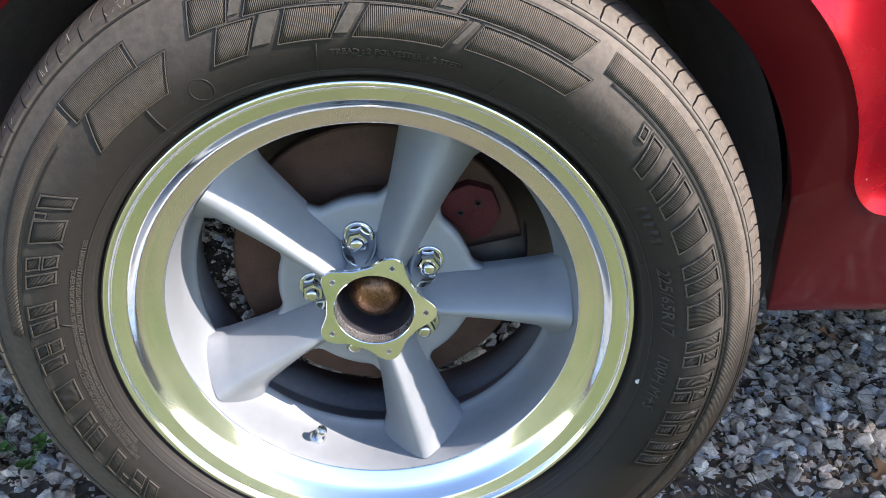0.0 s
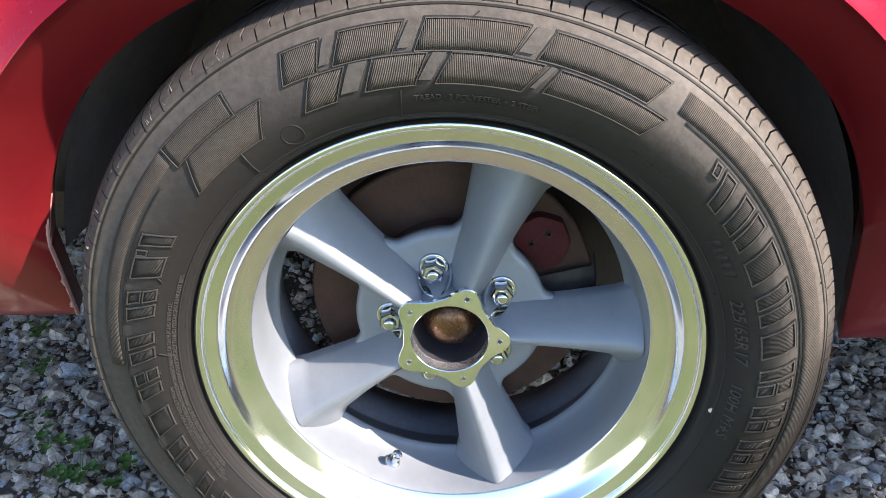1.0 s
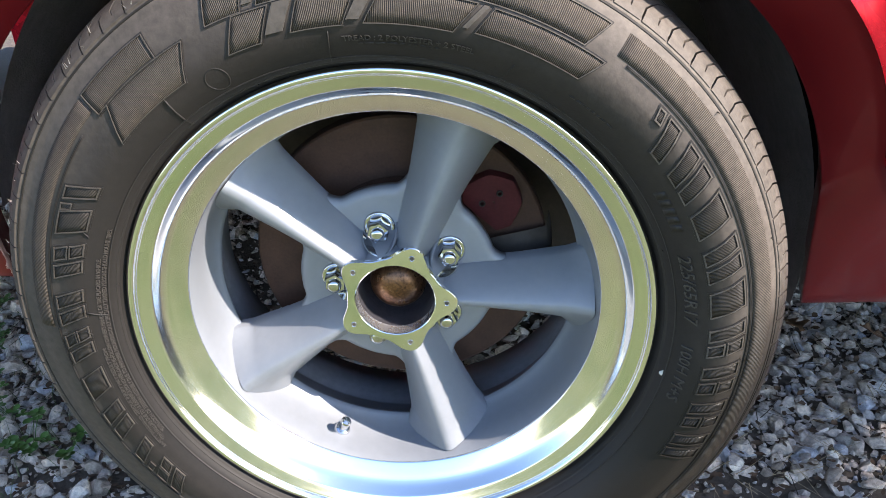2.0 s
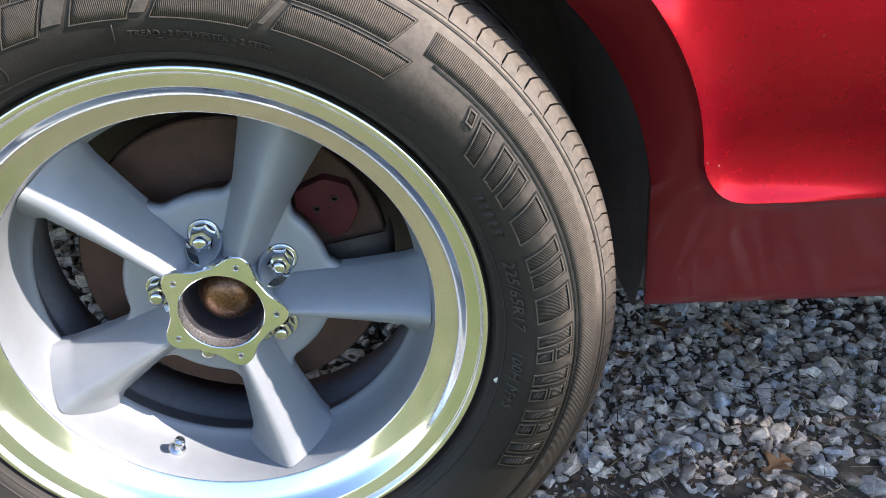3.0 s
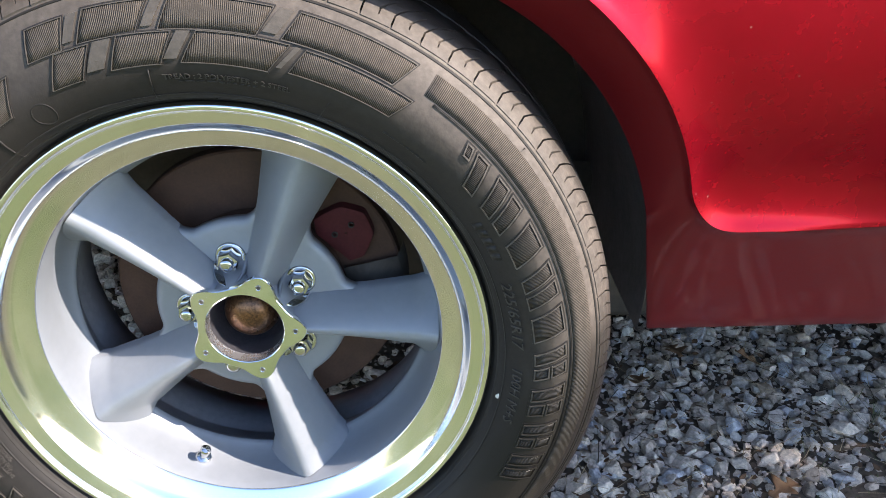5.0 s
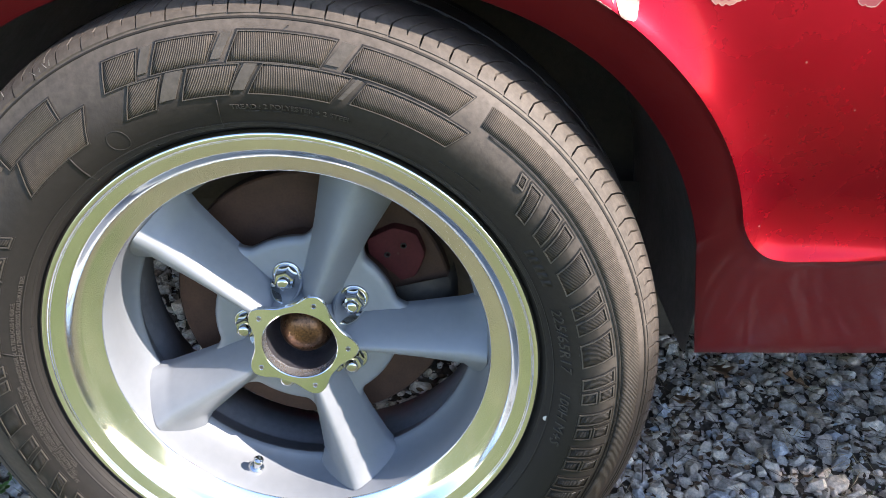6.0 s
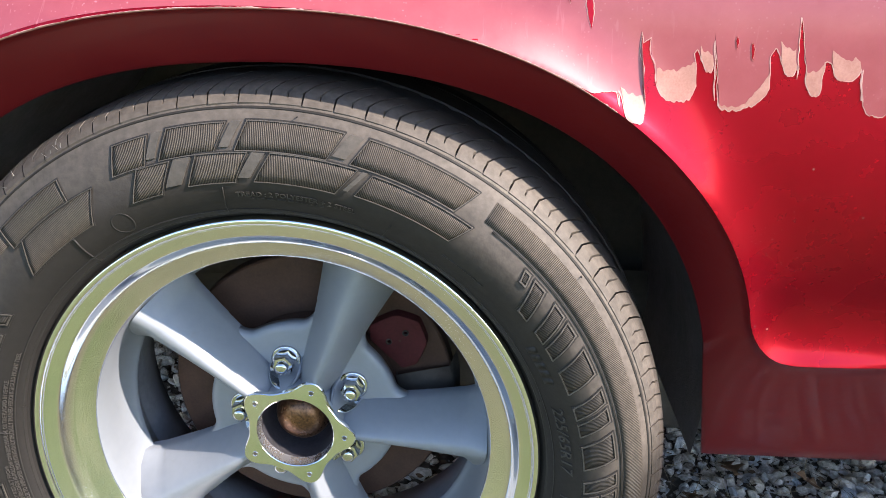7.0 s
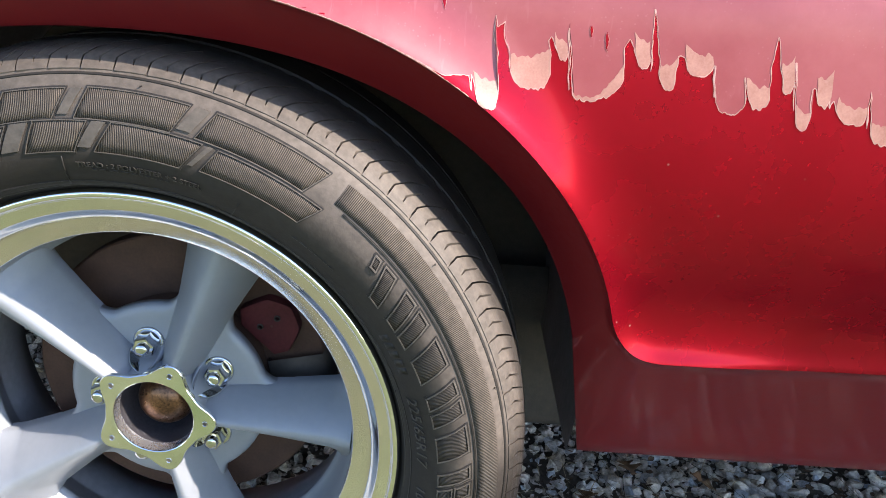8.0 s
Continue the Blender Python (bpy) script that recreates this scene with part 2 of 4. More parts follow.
CALIPER = plain("red_caliper_paint", (0.085, 0.005, 0.007), (0.05, 0.005, 0.006), 30, 0.8, 0.0, 0.3, 0.0004)
DARK = plain("dark_underbody", (0.045, 0.038, 0.034), (0.1, 0.085, 0.07), 12, 0.85, 0.0, 0.4, 0.001)
LINER = plain("dusty_liner", (0.16, 0.135, 0.13), (0.28, 0.24, 0.23), 12, 0.9, 0.0, 0.5, 0.002)
BARREL = plain("dark_grey_barrel_paint", (0.15, 0.15, 0.17), (0.24, 0.24, 0.26), 14, 0.45, 0.2, 0.1, 0.0003)
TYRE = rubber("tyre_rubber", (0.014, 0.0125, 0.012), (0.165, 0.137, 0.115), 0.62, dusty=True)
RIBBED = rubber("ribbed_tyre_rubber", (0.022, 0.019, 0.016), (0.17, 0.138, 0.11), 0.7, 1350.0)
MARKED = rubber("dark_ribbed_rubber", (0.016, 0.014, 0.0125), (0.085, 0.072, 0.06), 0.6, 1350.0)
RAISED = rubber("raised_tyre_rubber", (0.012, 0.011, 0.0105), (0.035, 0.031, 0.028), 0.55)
# lettering colour raised to paint in the highlights along the letters' edges
LIT_LETTERS = rubber("lit_lettering_rubber", (0.03, 0.027, 0.024), (0.075, 0.067, 0.06), 0.5)
# raised bars and borders: dust, plus the light their edges catch, in one pale colour
DUSTY_LIT = rubber("dusty_lit_raised_rubber", (0.02, 0.018, 0.016), (0.13, 0.112, 0.095), 0.65)
STONE = stone_mat()
GROUND = ground_mat()
HAZE = haze()
PALE = plain("torn_film_edge", (0.36, 0.16, 0.14), (0.54, 0.33, 0.29), 160, 0.5)
FLAKE = plain("lifted_clear_coat", (0.31, 0.125, 0.1), (0.45, 0.22, 0.175), 70, 0.5, 0.0, 0.1, 0.0003)


# ---- mesh helpers ----
def part(name, bm, mat, parent=None, label="", smooth=True, recalc=True):
    """Links a bmesh as one mesh object under a thing or a part."""
    if recalc:
        bmesh.ops.recalc_face_normals(bm, faces=bm.faces)
    me = bpy.data.meshes.new(name)
    bm.to_mesh(me)
    bm.free()
    for mm in (mat if isinstance(mat, (list, tuple)) else [mat]):
        me.materials.append(mm)
    if smooth:
        me.shade_smooth()
    ob = new(name, me)
    ob.parent = parent
    if label:
        ob["label"] = label
    return ob


def sharp(ob, degrees=35):
    me = ob.data
    bm = bmesh.new()
    bm.from_mesh(me)
    for e in bm.edges:
        if len(e.link_faces) == 2 and e.calc_face_angle(0) > radians(degrees):
            e.smooth = False
    bm.to_mesh(me)
    bm.free()
    return ob


def grid(rows, closed=False, bm=None):
    """Faces between rows of points; closed: each row is a ring."""
    bm = bm or bmesh.new()
    vs = [[bm.verts.new(p) for p in r] for r in rows]
    n = len(vs[0])
    for a, b in zip(vs, vs[1:]):
        for i in range(n if closed else n - 1):
            j = (i + 1) % n
            bm.faces.new((a[i], a[j], b[j], b[i]))
    return bm


HUB = Vector((0, 0, 0.35))


def polar(r, a, y):
    return Vector((r * math.cos(a), y, HUB.z + r * math.sin(a)))


def revolve(profile, n=160, bm=None):
    return grid([[polar(r, 2 * math.pi * i / n, y) for i in range(n)] for r, y in profile], True, bm)


def smooth_line(points, per=6):
    """A rounded line through the points given."""
    out = []
    p = [points[0], *points, points[-1]]
    for i in range(1, len(p) - 2):
        for k in range(per):
            t = k / per
            out.append(tuple(0.5 * (2 * b + (c - a) * t + (2 * a - 5 * b + 4 * c - d) * t * t + (3 * b - a - 3 * c + d) * t ** 3)
                             for a, b, c, d in zip(p[i - 1], p[i], p[i + 1], p[i + 2])))
    return out + [tuple(points[-1])]


def lerp(a, b, t):
    return a + (b - a) * t


def table(x, rows):
    """Linear reading of a short table of (x, value)."""
    return float(np.interp(x, [r[0] for r in rows], [r[1] for r in rows]))


# ---- the ground ----
bm = bmesh.new()
xs = sorted({*np.linspace(-3, 3, 61).round(3), -400, -150, -60, -25, -12, -6, 6, 12, 25, 60, 150, 400})
rows = [[Vector((x, y, 0.008 * noise.noise(Vector((x * 3, y * 3, 0))) if abs(x) < 3 and abs(y) < 3 else 0)) for x in xs] for y in xs]
ground = part("ground", grid(rows, bm=bm), GROUND)
tagged(ground, "crushed stone and dirt with sunlit lawn beyond", "ground", kind="structure")

# ---- the car ----
car = new("car")
tagged(car, "red car with peeling clear coat parked on gravel", "car")

ARCH_N = 2.3


def arch(a, b, ang):
    c, s = math.cos(ang), math.sin(ang)
    k = (abs(c / a) ** ARCH_N + abs(s / b) ** ARCH_N) ** (-1 / ARCH_N)
    return k * c, HUB.z + k * s


def bend(p0, p1, p2, n):
    return [tuple(lerp(lerp(a, b, t), lerp(b, c, t), t) for a, b, c in zip(p0, p1, p2)) for t in np.linspace(0, 1, n)]


# the crease that runs along the sill and round the wheel arch (x, z)
A0 = math.atan2(0.14, 0.41)
CREASE_Z = 0.4465
left = [(x, CREASE_Z) for x in np.linspace(-1.3, -0.47, 30)]
c1 = arch(0.425, 0.4005, A0)
corner_r = bend(c1, (0.424, CREASE_Z), (0.462, CREASE_Z), 12)[1:]
corner_l = [(-x, z) for x, z in corner_r[::-1]]
top = [arch(0.425, 0.4005, a) for a in np.linspace(math.pi - A0, A0, 280)]
right = [(x, CREASE_Z) for x in np.linspace(0.47, 2.4, 60)]
CREASE = left + corner_l + top + corner_r + right
dense = np.concatenate([np.linspace(p, q, 10, endpoint=False) for p, q in zip(np.array(CREASE), np.array(CREASE[1:]))])
crease_tree = kdtree.KDTree(len(dense))
for k, (x, z) in enumerate(dense):
    crease_tree.insert((x, 0, z), k)
crease_tree.balance()
SIDE = [(0.40, 0.0345), (0.448, 0.0345), (0.462, 0.0352), (0.48, 0.0345), (0.505, 0.0280), (0.535, 0.0160), (0.565, 0.0040), (0.595, -0.0060), (0.625, -0.0125), (0.66, -0.0155), (0.71, -0.0160), (0.76, -0.0135), (0.80, -0.005),
        (0.85, 0.01), (0.90, 0.045), (0.95, 0.1), (0.985, 0.17), (1.0, 0.26)]
side_np = np.array(smooth_line(SIDE, 8))


def side_y(x, z, d=None):
    """How far in the bodyside lies at x, z: a soft bulge with a flare along the crease."""
    if d is None:
        d = crease_tree.find((x, 0, z))[2]
    y = float(np.interp(z, side_np[:, 0], side_np[:, 1]))
    y += 0.005 * min(1.0, max(0.0, (x - 0.5) / 0.25)) * min(1.0, max(0.0, (0.5 - z) / 0.04))
    low = max(min(1.0, max(0.0, (z - 0.47) / 0.06)), min(1.0, max(0.0, (0.45 - x) / 0.05)))
    high = min(1.0, max(0.0, (z - 0.69) / 0.05))
    u = max(0.0, 1 - d / lerp(0.034, 0.057, low))
    tall = lerp(0.0068 if x < 0.5 else max(0.0015, 0.0068 - (x - 0.5) * 0.05), lerp(0.0165, 0.024, high * high * (3 - 2 * high)), low)
    flare = tall * u ** 2.7
    return y - flare + 0.0008 * math.exp(-d / 0.001)


N = len(CREASE)
rows = []
for v in [0, 0.004, 0.01, 0.02, 0.035, 0.055, *np.linspace(0.07, 1, 90)]:
    row = []
    for i, (x, z) in enumerate(CREASE):
        tx = lerp(-1.3, 2.4, i / (N - 1))
        px, pz = lerp(x, lerp(tx, x, 0.35), v), lerp(z, 1.0, v)
        row.append(Vector((px, side_y(px, pz), pz)))
    rows.append(row)
back = [Vector((p.x, 1.75, 1.02)) for p in rows[-1]]
fender = part("bodyside_panel", grid(rows + [[lerp(a, b, 0.15) + Vector((0, 0, 0.012)) for a, b in zip(rows[-1], back)], back]), RED, car, "glossy red bodyside with hazy peeling clear coat above")

# the flange round the arch and the tucked-under sill
lip_top = [arch(0.395, 0.356, a) for a in np.linspace(math.pi - 0.24, 0.24, len(top))]
n_c = len(corner_r)


def tuck_y(z):
    return 0.03 + 0.6 * (CREASE_Z - z)


lower = []
for x, z in left:
    lower.append((x + 0.06 * (x > -0.5), 0.352, 0.092))
bottom_l, bottom_r = (-0.395, 0.35, 0.095), (0.418, 0.284, 0.128)
for t in np.linspace(0, 1, n_c):
    lx, lz = lip_top[0]
    lower.append((lerp(bottom_l[0], lx, t), lerp(bottom_l[1], lz, t), lerp(bottom_l[2], 0.07, t)))
for x, z in lip_top:
    lower.append((x, z, 0.018 + 0.052 * abs(x / 0.39) ** 2))
for t in np.linspace(0, 1, n_c):
    lx, lz = lip_top[-1]
    lower.append((lerp(lx, bottom_r[0], t), lerp(lz, bottom_r[1], t), lerp(0.07, bottom_r[2], t)))
for x, z in right:
    lower.append((max(x, 0.43), 0.284, 0.128))
rows = []
for v in [0, 0.02, 0.06, 0.12, *np.linspace(0.2, 1, 9)]:
    row = []
    for (x, z), (lx, lz, ly) in zip(CREASE, lower):
        yc = side_y(x, z, 0) + 0.001
        step = 0.006 * min(1, v / 0.06)
        row.append(Vector((lerp(x, lx, v), lerp(yc + step, ly, v ** 0.9) if v else yc, lerp(z, lz, v))))
    rows.append(row)
for dy, dz in ((0.0006, -0.0004), (0.002, -0.0008), (0.005, -0.0004), (0.012, 0.002), (0.03, 0.006)):
    rows.append([Vector((lx - dz * (1 if lx > 0 else -1) * -1.0, ly + dy, lz + dz)) for lx, lz, ly in lower])
flange = part("sill_and_arch_flange", grid(rows), SHADED_RED, car, "red arch flange and tucked-under sill, shade painted into the colour")

# what hides the far side: wheel well, underbody, far wall
well = [[polar(0.412, a, y) for a in np.linspace(-0.17, math.pi - 0.15, 60)] for y in (0.13, 0.2, 0.5)]
part("wheel_well", grid(well), LINER, car, "dusty dark wheel well liner")
rows = [[Vector((x, y, 0.33)) for x in np.linspace(0.42, 2.4, 8)] for y in (0.15, 0.6, 1.7)]
part("underbody", grid(rows), DARK, car)
rows = [[Vector((x, y, z)) for x in np.linspace(-1.3, 0.42, 8)] for y, z in ((0.5, 0.32), (0.56, 0.23), (1.7, 0.2))]
part("underbody", grid(rows), DARK, car)
rows = [[Vector((x, 1.75, z)) for x in (-1.3, 0, 2.4)] for z in (0.06, 0.6, 1.02)]
part("far_bodyside", grid(rows), RED, car)
rows = [[Vector((x, 0.5, z)) for x in (-0.5, 0, 0.5)] for z in (0.32, 0.6, 0.9)]
part("inner_wing", grid(rows), DARK, car, "dark inner wing panel")

for x in (-1.3, 2.4):
    rows = [[Vector((x + (0.02 if x < 0 else -0.02) * (abs(v - 0.5) * 2) ** 2, lerp(0.16, 1.74, v), z)) for v in np.linspace(0, 1, 9)] for z in (0.3, 0.45, 0.7, 0.9, 1.015)]
    part("end_panel", grid(rows), RED, car)
rows = [[Vector((x, y, z)) for x in (0.02, 0.4, 1.0, 2.3)] for y, z in ((0.46, 0.36), (0.44, 0.34), (0.44, 0.12), (0.46, 0.1), (0.56, 0.1), (0.58, 0.12), (0.58, 0.36))]
part("frame_rail", grid(rows), DARK, car, "black chassis rail")

# ---- a small unseen tree, added beyond the car's end to cast thin shade on the gravel and the foot of the tyre ----
BARK = plain("tree_bark", (0.09, 0.06, 0.04), (0.16, 0.12, 0.08), 40, 0.9, 0.0, 0.6, 0.002)
FOLIAGE = plain("tree_leaves", (0.035, 0.07, 0.015), (0.08, 0.13, 0.03), 8, 0.6)


def tree(x, y, mid, seed, count):
    """A slim leaning trunk with limbs and a loose, uneven crown round the point mid."""
    r = random.Random(seed)
    root = new("tree")
    up = (Vector((0, 0, 1)) - SUN * SUN.z).normalized()
    across = SUN.cross(up)

    def limb(name, p, q, w0, w1):
        rows = []
        for t in np.linspace(0, 1, 9):
            c = lerp(p, q, t) + Vector((0.05 * math.sin(t * 5 + seed), 0.05 * math.sin(t * 4), 0)) * math.sin(t * math.pi)
            w = lerp(w0, w1, t)
            rows.append([c + Vector((w * math.cos(a), w * math.sin(a), 0)) for a in np.linspace(0, 2 * math.pi, 9, endpoint=False)])
        part(name, grid(rows, True), BARK, root)

    fork = Vector((lerp(x, mid.x, 0.6), lerp(y, mid.y, 0.6), mid.z * 0.62))
    limb("trunk", Vector((x, y, -0.02)), fork, 0.075, 0.045)
    for _ in range(9):
        limb("limb", fork, mid + SUN * r.uniform(-0.5, 0.5) + across * (r.uniform(-0.5, 0.5) - 0.36) + up * r.uniform(-0.3, 0.3), 0.03, 0.006)
    bm = bmesh.new()
    n = 0
    while n < count:
        a, b, c = r.uniform(-1, 1), r.uniform(-1, 1), r.uniform(-1, 1)
        if a * a + b ** 4 + c ** 4 > 0.85 + 0.3 * noise.noise(Vector((a * 2, b * 3, c * 3 + seed))):
            continue
        if c < 0.3 and r.random() > 0.4:
            continue
        n += 1
        at = mid + SUN * a * 0.75 + across * (b * 0.6 - 0.36) + up * c * 0.55
        e, size = r.uniform(0, 6.28), r.uniform(0.04, 0.065)
        ax = Vector((math.cos(e), math.sin(e), r.uniform(-0.6, 0.5))).normalized()
        sd = ax.cross(Vector((r.uniform(-0.6, 0.6), r.uniform(-0.6, 0.6), 1))).normalized()
        bm.faces.new([bm.verts.new(v) for v in (at, at + ax * size * 0.5 + sd * size * 0.28, at + ax * size, at + ax * size * 0.5 - sd * size * 0.28)])
    part("crown", bm, FOLIAGE, root, recalc=False)
    return tagged(root, "small loose-crowned leafy tree, added out of view to cast shade", "tree")


# stands out of view; its crown is set along the sun's direction as a shade caster
tree(5.2, -1.5, Vector((4.80, -1.645, 3.325)), 6, 6500)

# ---- the wheel ----
TYRE_PROFILE = [(0.2320, 0.012), (0.2345, 0.003), (0.2385, -0.006), (0.243, -0.0140), (0.249, -0.0195), (0.256, -0.0245), (0.266, -0.0290), (0.275, -0.0305), (0.285, -0.0300),
                (0.295, -0.0280), (0.308, -0.0238), (0.319, -0.0180), (0.3285, -0.0122), (0.3312, -0.0085)]
tyre_line = smooth_line(TYRE_PROFILE, 5)
tl_r, tl_y = np.array([p[0] for p in tyre_line[8:]]), np.array([p[1] for p in tyre_line[8:]])


def wall_y(r):
    return float(np.interp(r, tl_r, tl_y))


def sway(r, a, y):
    """The tyre's wall stands a little further out towards the car's right end."""
    return y - 0.013 * math.cos(a) * min(1.0, max(0.0, (r - 0.236) / 0.05)) * (1 - 0.6 * min(1.0, max(0.0, (r - 0.32) / 0.02)))


def on_wall(r, a, h=0.0):
    """A point on the tyre's outer wall, raised by h."""
    return polar(r, a, sway(r, a, wall_y(r)) - h)


SPOKES = [radians(68.0 + 72 * k) for k in range(5)]

# painted centre: barrel wall, pad and hub boss
bm = revolve([(0.1890, 0.0254), (0.1881, 0.0290), (0.187, 0.036), (0.1862, 0.05), (0.185, 0.066), (0.182, 0.078), (0.1785, 0.0845), (0.176, 0.087), (0.177, 0.092), (0.1868, 0.094)], 180)


def fillet(a):
    off = min(abs((a - q + math.pi) % (2 * math.pi) - math.pi) for q in SPOKES)
    return 0.020 * max(0.0, 1 - max(0.0, off - 0.2) / 0.17) ** 2


rows = []
for r, y, k in ((0.040, 0.043, 0), (0.0445, 0.045, 0), (0.0465, 0.060, 0), (0.050, 0.072, 0), (0.056, 0.0775, 0), (0.082, 0.0793, 0.5), (0.089, 0.0798, 1), (0.094, 0.0812, 1), (0.0968, 0.084, 1), (0.0972, 0.092, 1), (0.04, 0.1, 0)):
    rows.append([polar(r + k * fillet(a), a, y) for a in np.linspace(0, 2 * math.pi, 200, endpoint=False)])
grid(rows, True, bm)
wheel = part("wheel", bm, SILVER, car, "five-spoke alloy wheel, silver painted centre in a polished rim")

for a in SPOKES:
    rows = []
    for r in [*np.linspace(0.040, 0.17, 27), 0.1735, 0.177, 0.180, 0.1825, 0.1845, 0.1862]:
        w = table(r, [(0.04, 0.0175), (0.055, 0.020), (0.09, 0.0245), (0.13, 0.030), (0.165, 0.0365), (0.1862, 0.047)])
        flat = table(r, [(0.04, 0.0012), (0.1862, 0.0022)])
        swell = table(r, [(0.04, 1.25), (0.09, 1.45), (0.16, 1.5), (0.1862, 1.2)])
        crest = table(r, [(0.04, 0.0410), (0.07, 0.0398), (0.12, 0.0388), (0.165, 0.0370), (0.1862, 0.0330)])
        edge = table(r, [(0.04, 0.066), (0.07, 0.076), (0.1, 0.082), (0.165, 0.084), (0.1862, 0.078)])
        row = []
        prof = []
        for s in (1.0, 0.95, 0.88, 0.8, 0.72, 0.64, 0.56, 0.48, 0.4, 0.32, 0.25, 0.18, 0.12, 0.06, 0.0):
            off = flat + (w - flat) * s
            prof.append((off, crest + (edge - crest) * s ** swell))
        pts = [(-w, edge + 0.012)] + [(-o, y) for o, y in prof] + [(0, crest)] + [(o, y) for o, y in prof[::-1]] + [(w, edge + 0.012)]
        for o, y in pts:
            rr = math.sqrt(max(r * r - o * o * (1 if r > 0.12 else 0), 1e-6))
            q = Vector((rr, 0, o))
            pos = Vector((q.x * math.cos(a) - q.z * math.sin(a), y, HUB.z + q.x * math.sin(a) + q.z * math.cos(a)))
            row.append(pos)
        rows.append(row)
    sp = part("spoke", grid(rows), SILVER, wheel)
    sharp(sp, 62)

# polished rim
LIP = [(0.2325, 0.012), (0.2345, 0.004), (0.2350, -0.001), (0.2338, -0.0048), (0.2312, -0.0062), (0.2285, -0.0052), (0.2272, -0.0030), (0.2266, -0.0028), (0.2262, -0.0016),
       (0.2250, -0.0010), (0.2210, 0.0008), (0.2165, 0.0028), (0.2152, 0.0037), (0.2135, 0.0062), (0.2112, 0.0096), (0.2088, 0.0126), (0.2062, 0.0148), (0.2040, 0.0162),
       (0.2000, 0.0184), (0.1940, 0.0218), (0.1904, 0.0239), (0.1893, 0.0247), (0.1888, 0.0258)]
lip = part("polished_rim", revolve(smooth_line(LIP, 3), 256), POLISH, wheel, "mirror-polished aluminium rim lip")
BACK = [(0.1868, 0.094), (0.190, 0.10), (0.191, 0.118), (0.1935, 0.121), (0.1935, 0.125), (0.190, 0.128), (0.1905, 0.165), (0.203, 0.178), (0.204, 0.196), (0.22, 0.2)]
part("inner_barrel", revolve(BACK, 128), BARREL, wheel, "dark grey inner barrel")

# tyre
outer = [(0.3314, -0.0070), (0.3322, -0.003), (0.3338, 0.003), (0.3350, 0.010), (0.3395, 0.034), (0.3455, 0.036), (0.3465, 0.06), (0.3420, 0.062), (0.3420, 0.068), (0.3470, 0.07),
         (0.3470, 0.122), (0.342, 0.124), (0.342, 0.13), (0.3460, 0.132), (0.344, 0.165), (0.341, 0.19), (0.327, 0.212), (0.3, 0.225), (0.26, 0.212), (0.232, 0.19)]
bm = grid([[polar(r, a, sway(r, a, y)) for a in np.linspace(0, 2 * math.pi, 240, endpoint=False)] for r, y in tyre_line + outer[:1]], True)
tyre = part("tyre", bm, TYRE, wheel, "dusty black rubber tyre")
sharp(tyre, 40)
bm = grid([[polar(r, a, sway(r, a, y)) for a in np.linspace(0, 2 * math.pi, 240, endpoint=False)] for r, y in outer], True)
sharp(part("tread_base", bm, RAISED, wheel, "dark grooved tread and inner wall"), 40)


def wall_patch(r0, r1, a0, a1, lean, h, nu=8, nv=3, bm=None):
    """A raised patch on the tyre's wall between two radii and two angles (degrees); lean shifts its inner end."""
    bm = bm or bmesh.new()
    top = []
    for j in range(nv + 1):
        r = lerp(r0, r1, j / nv)
        sh = lean * (1 - j / nv)
        ang = [radians(lerp(a0, a1, i / nu) + sh) for i in range(nu + 1)]
        top.append([on_wall(r, a, h) for a in ang])
    grid(top, bm=bm)
    rim = top[0] + [q[-1] for q in top[1:]] + top[-1][-2::-1] + [q[0] for q in top[-2:0:-1]]
    low = []
    for q in rim:
        low.append(Vector((q.x, q.y + h + 0.0006, q.z)))
    grid([rim, low], True, bm)
    bmesh.ops.remove_doubles(bm, verts=bm.verts, dist=1e-6)
    return bm


def frame_patch(r0, r1, a0, a1, lean, h, w):
    """A raised outline round such a patch, w metres wide."""
    bm = bmesh.new()
    wa = math.degrees(w / ((r0 + r1) / 2))
    n = max(4, int(abs(a1 - a0)))
    for q0, q1, b0, b1, ln in ((r0 - w, r0, a0 + lean - wa, a1 + lean + wa, 0), (r1, r1 + w, a0 - wa, a1 + wa, 0), (r0, r1, a0 - wa, a0, lean), (r0, r1, a1, a1 + wa, lean)):
        one = wall_patch(q0, q1, b0, b1, ln, h, n if b1 - b0 > 2 * wa else 1, 3)
        me = bpy.data.meshes.new("t")
        one.to_mesh(me)
        one.free()
        bm.from_mesh(me)
        bpy.data.meshes.remove(me)
    return bm


# ribbed blocks moulded in two rows over the top of the wall, and their raised borders
BLOCKS = [(0.2952, 0.3140, 105.7, 111.2, 1.4), (0.2962, 0.3152, 93.9, 102.5, 2.0), (0.2972, 0.3162, 77.1, 90.7, 1.8), (0.2985, 0.3168, 56.9, 73.4, 1.8),
          (0.2710, 0.2918, 103.1, 108.5, 2.7), (0.2728, 0.2934, 90.8, 98.6, 2.2), (0.2735, 0.2938, 74.0, 87.1, 2.6), (0.2765, 0.2935, 55.0, 71.5, 1.8),
          (0.2945, 0.3110, 121.8, 135.0, 0.0), (0.2688, 0.2920, 117.0, 132.9, 3.1)]
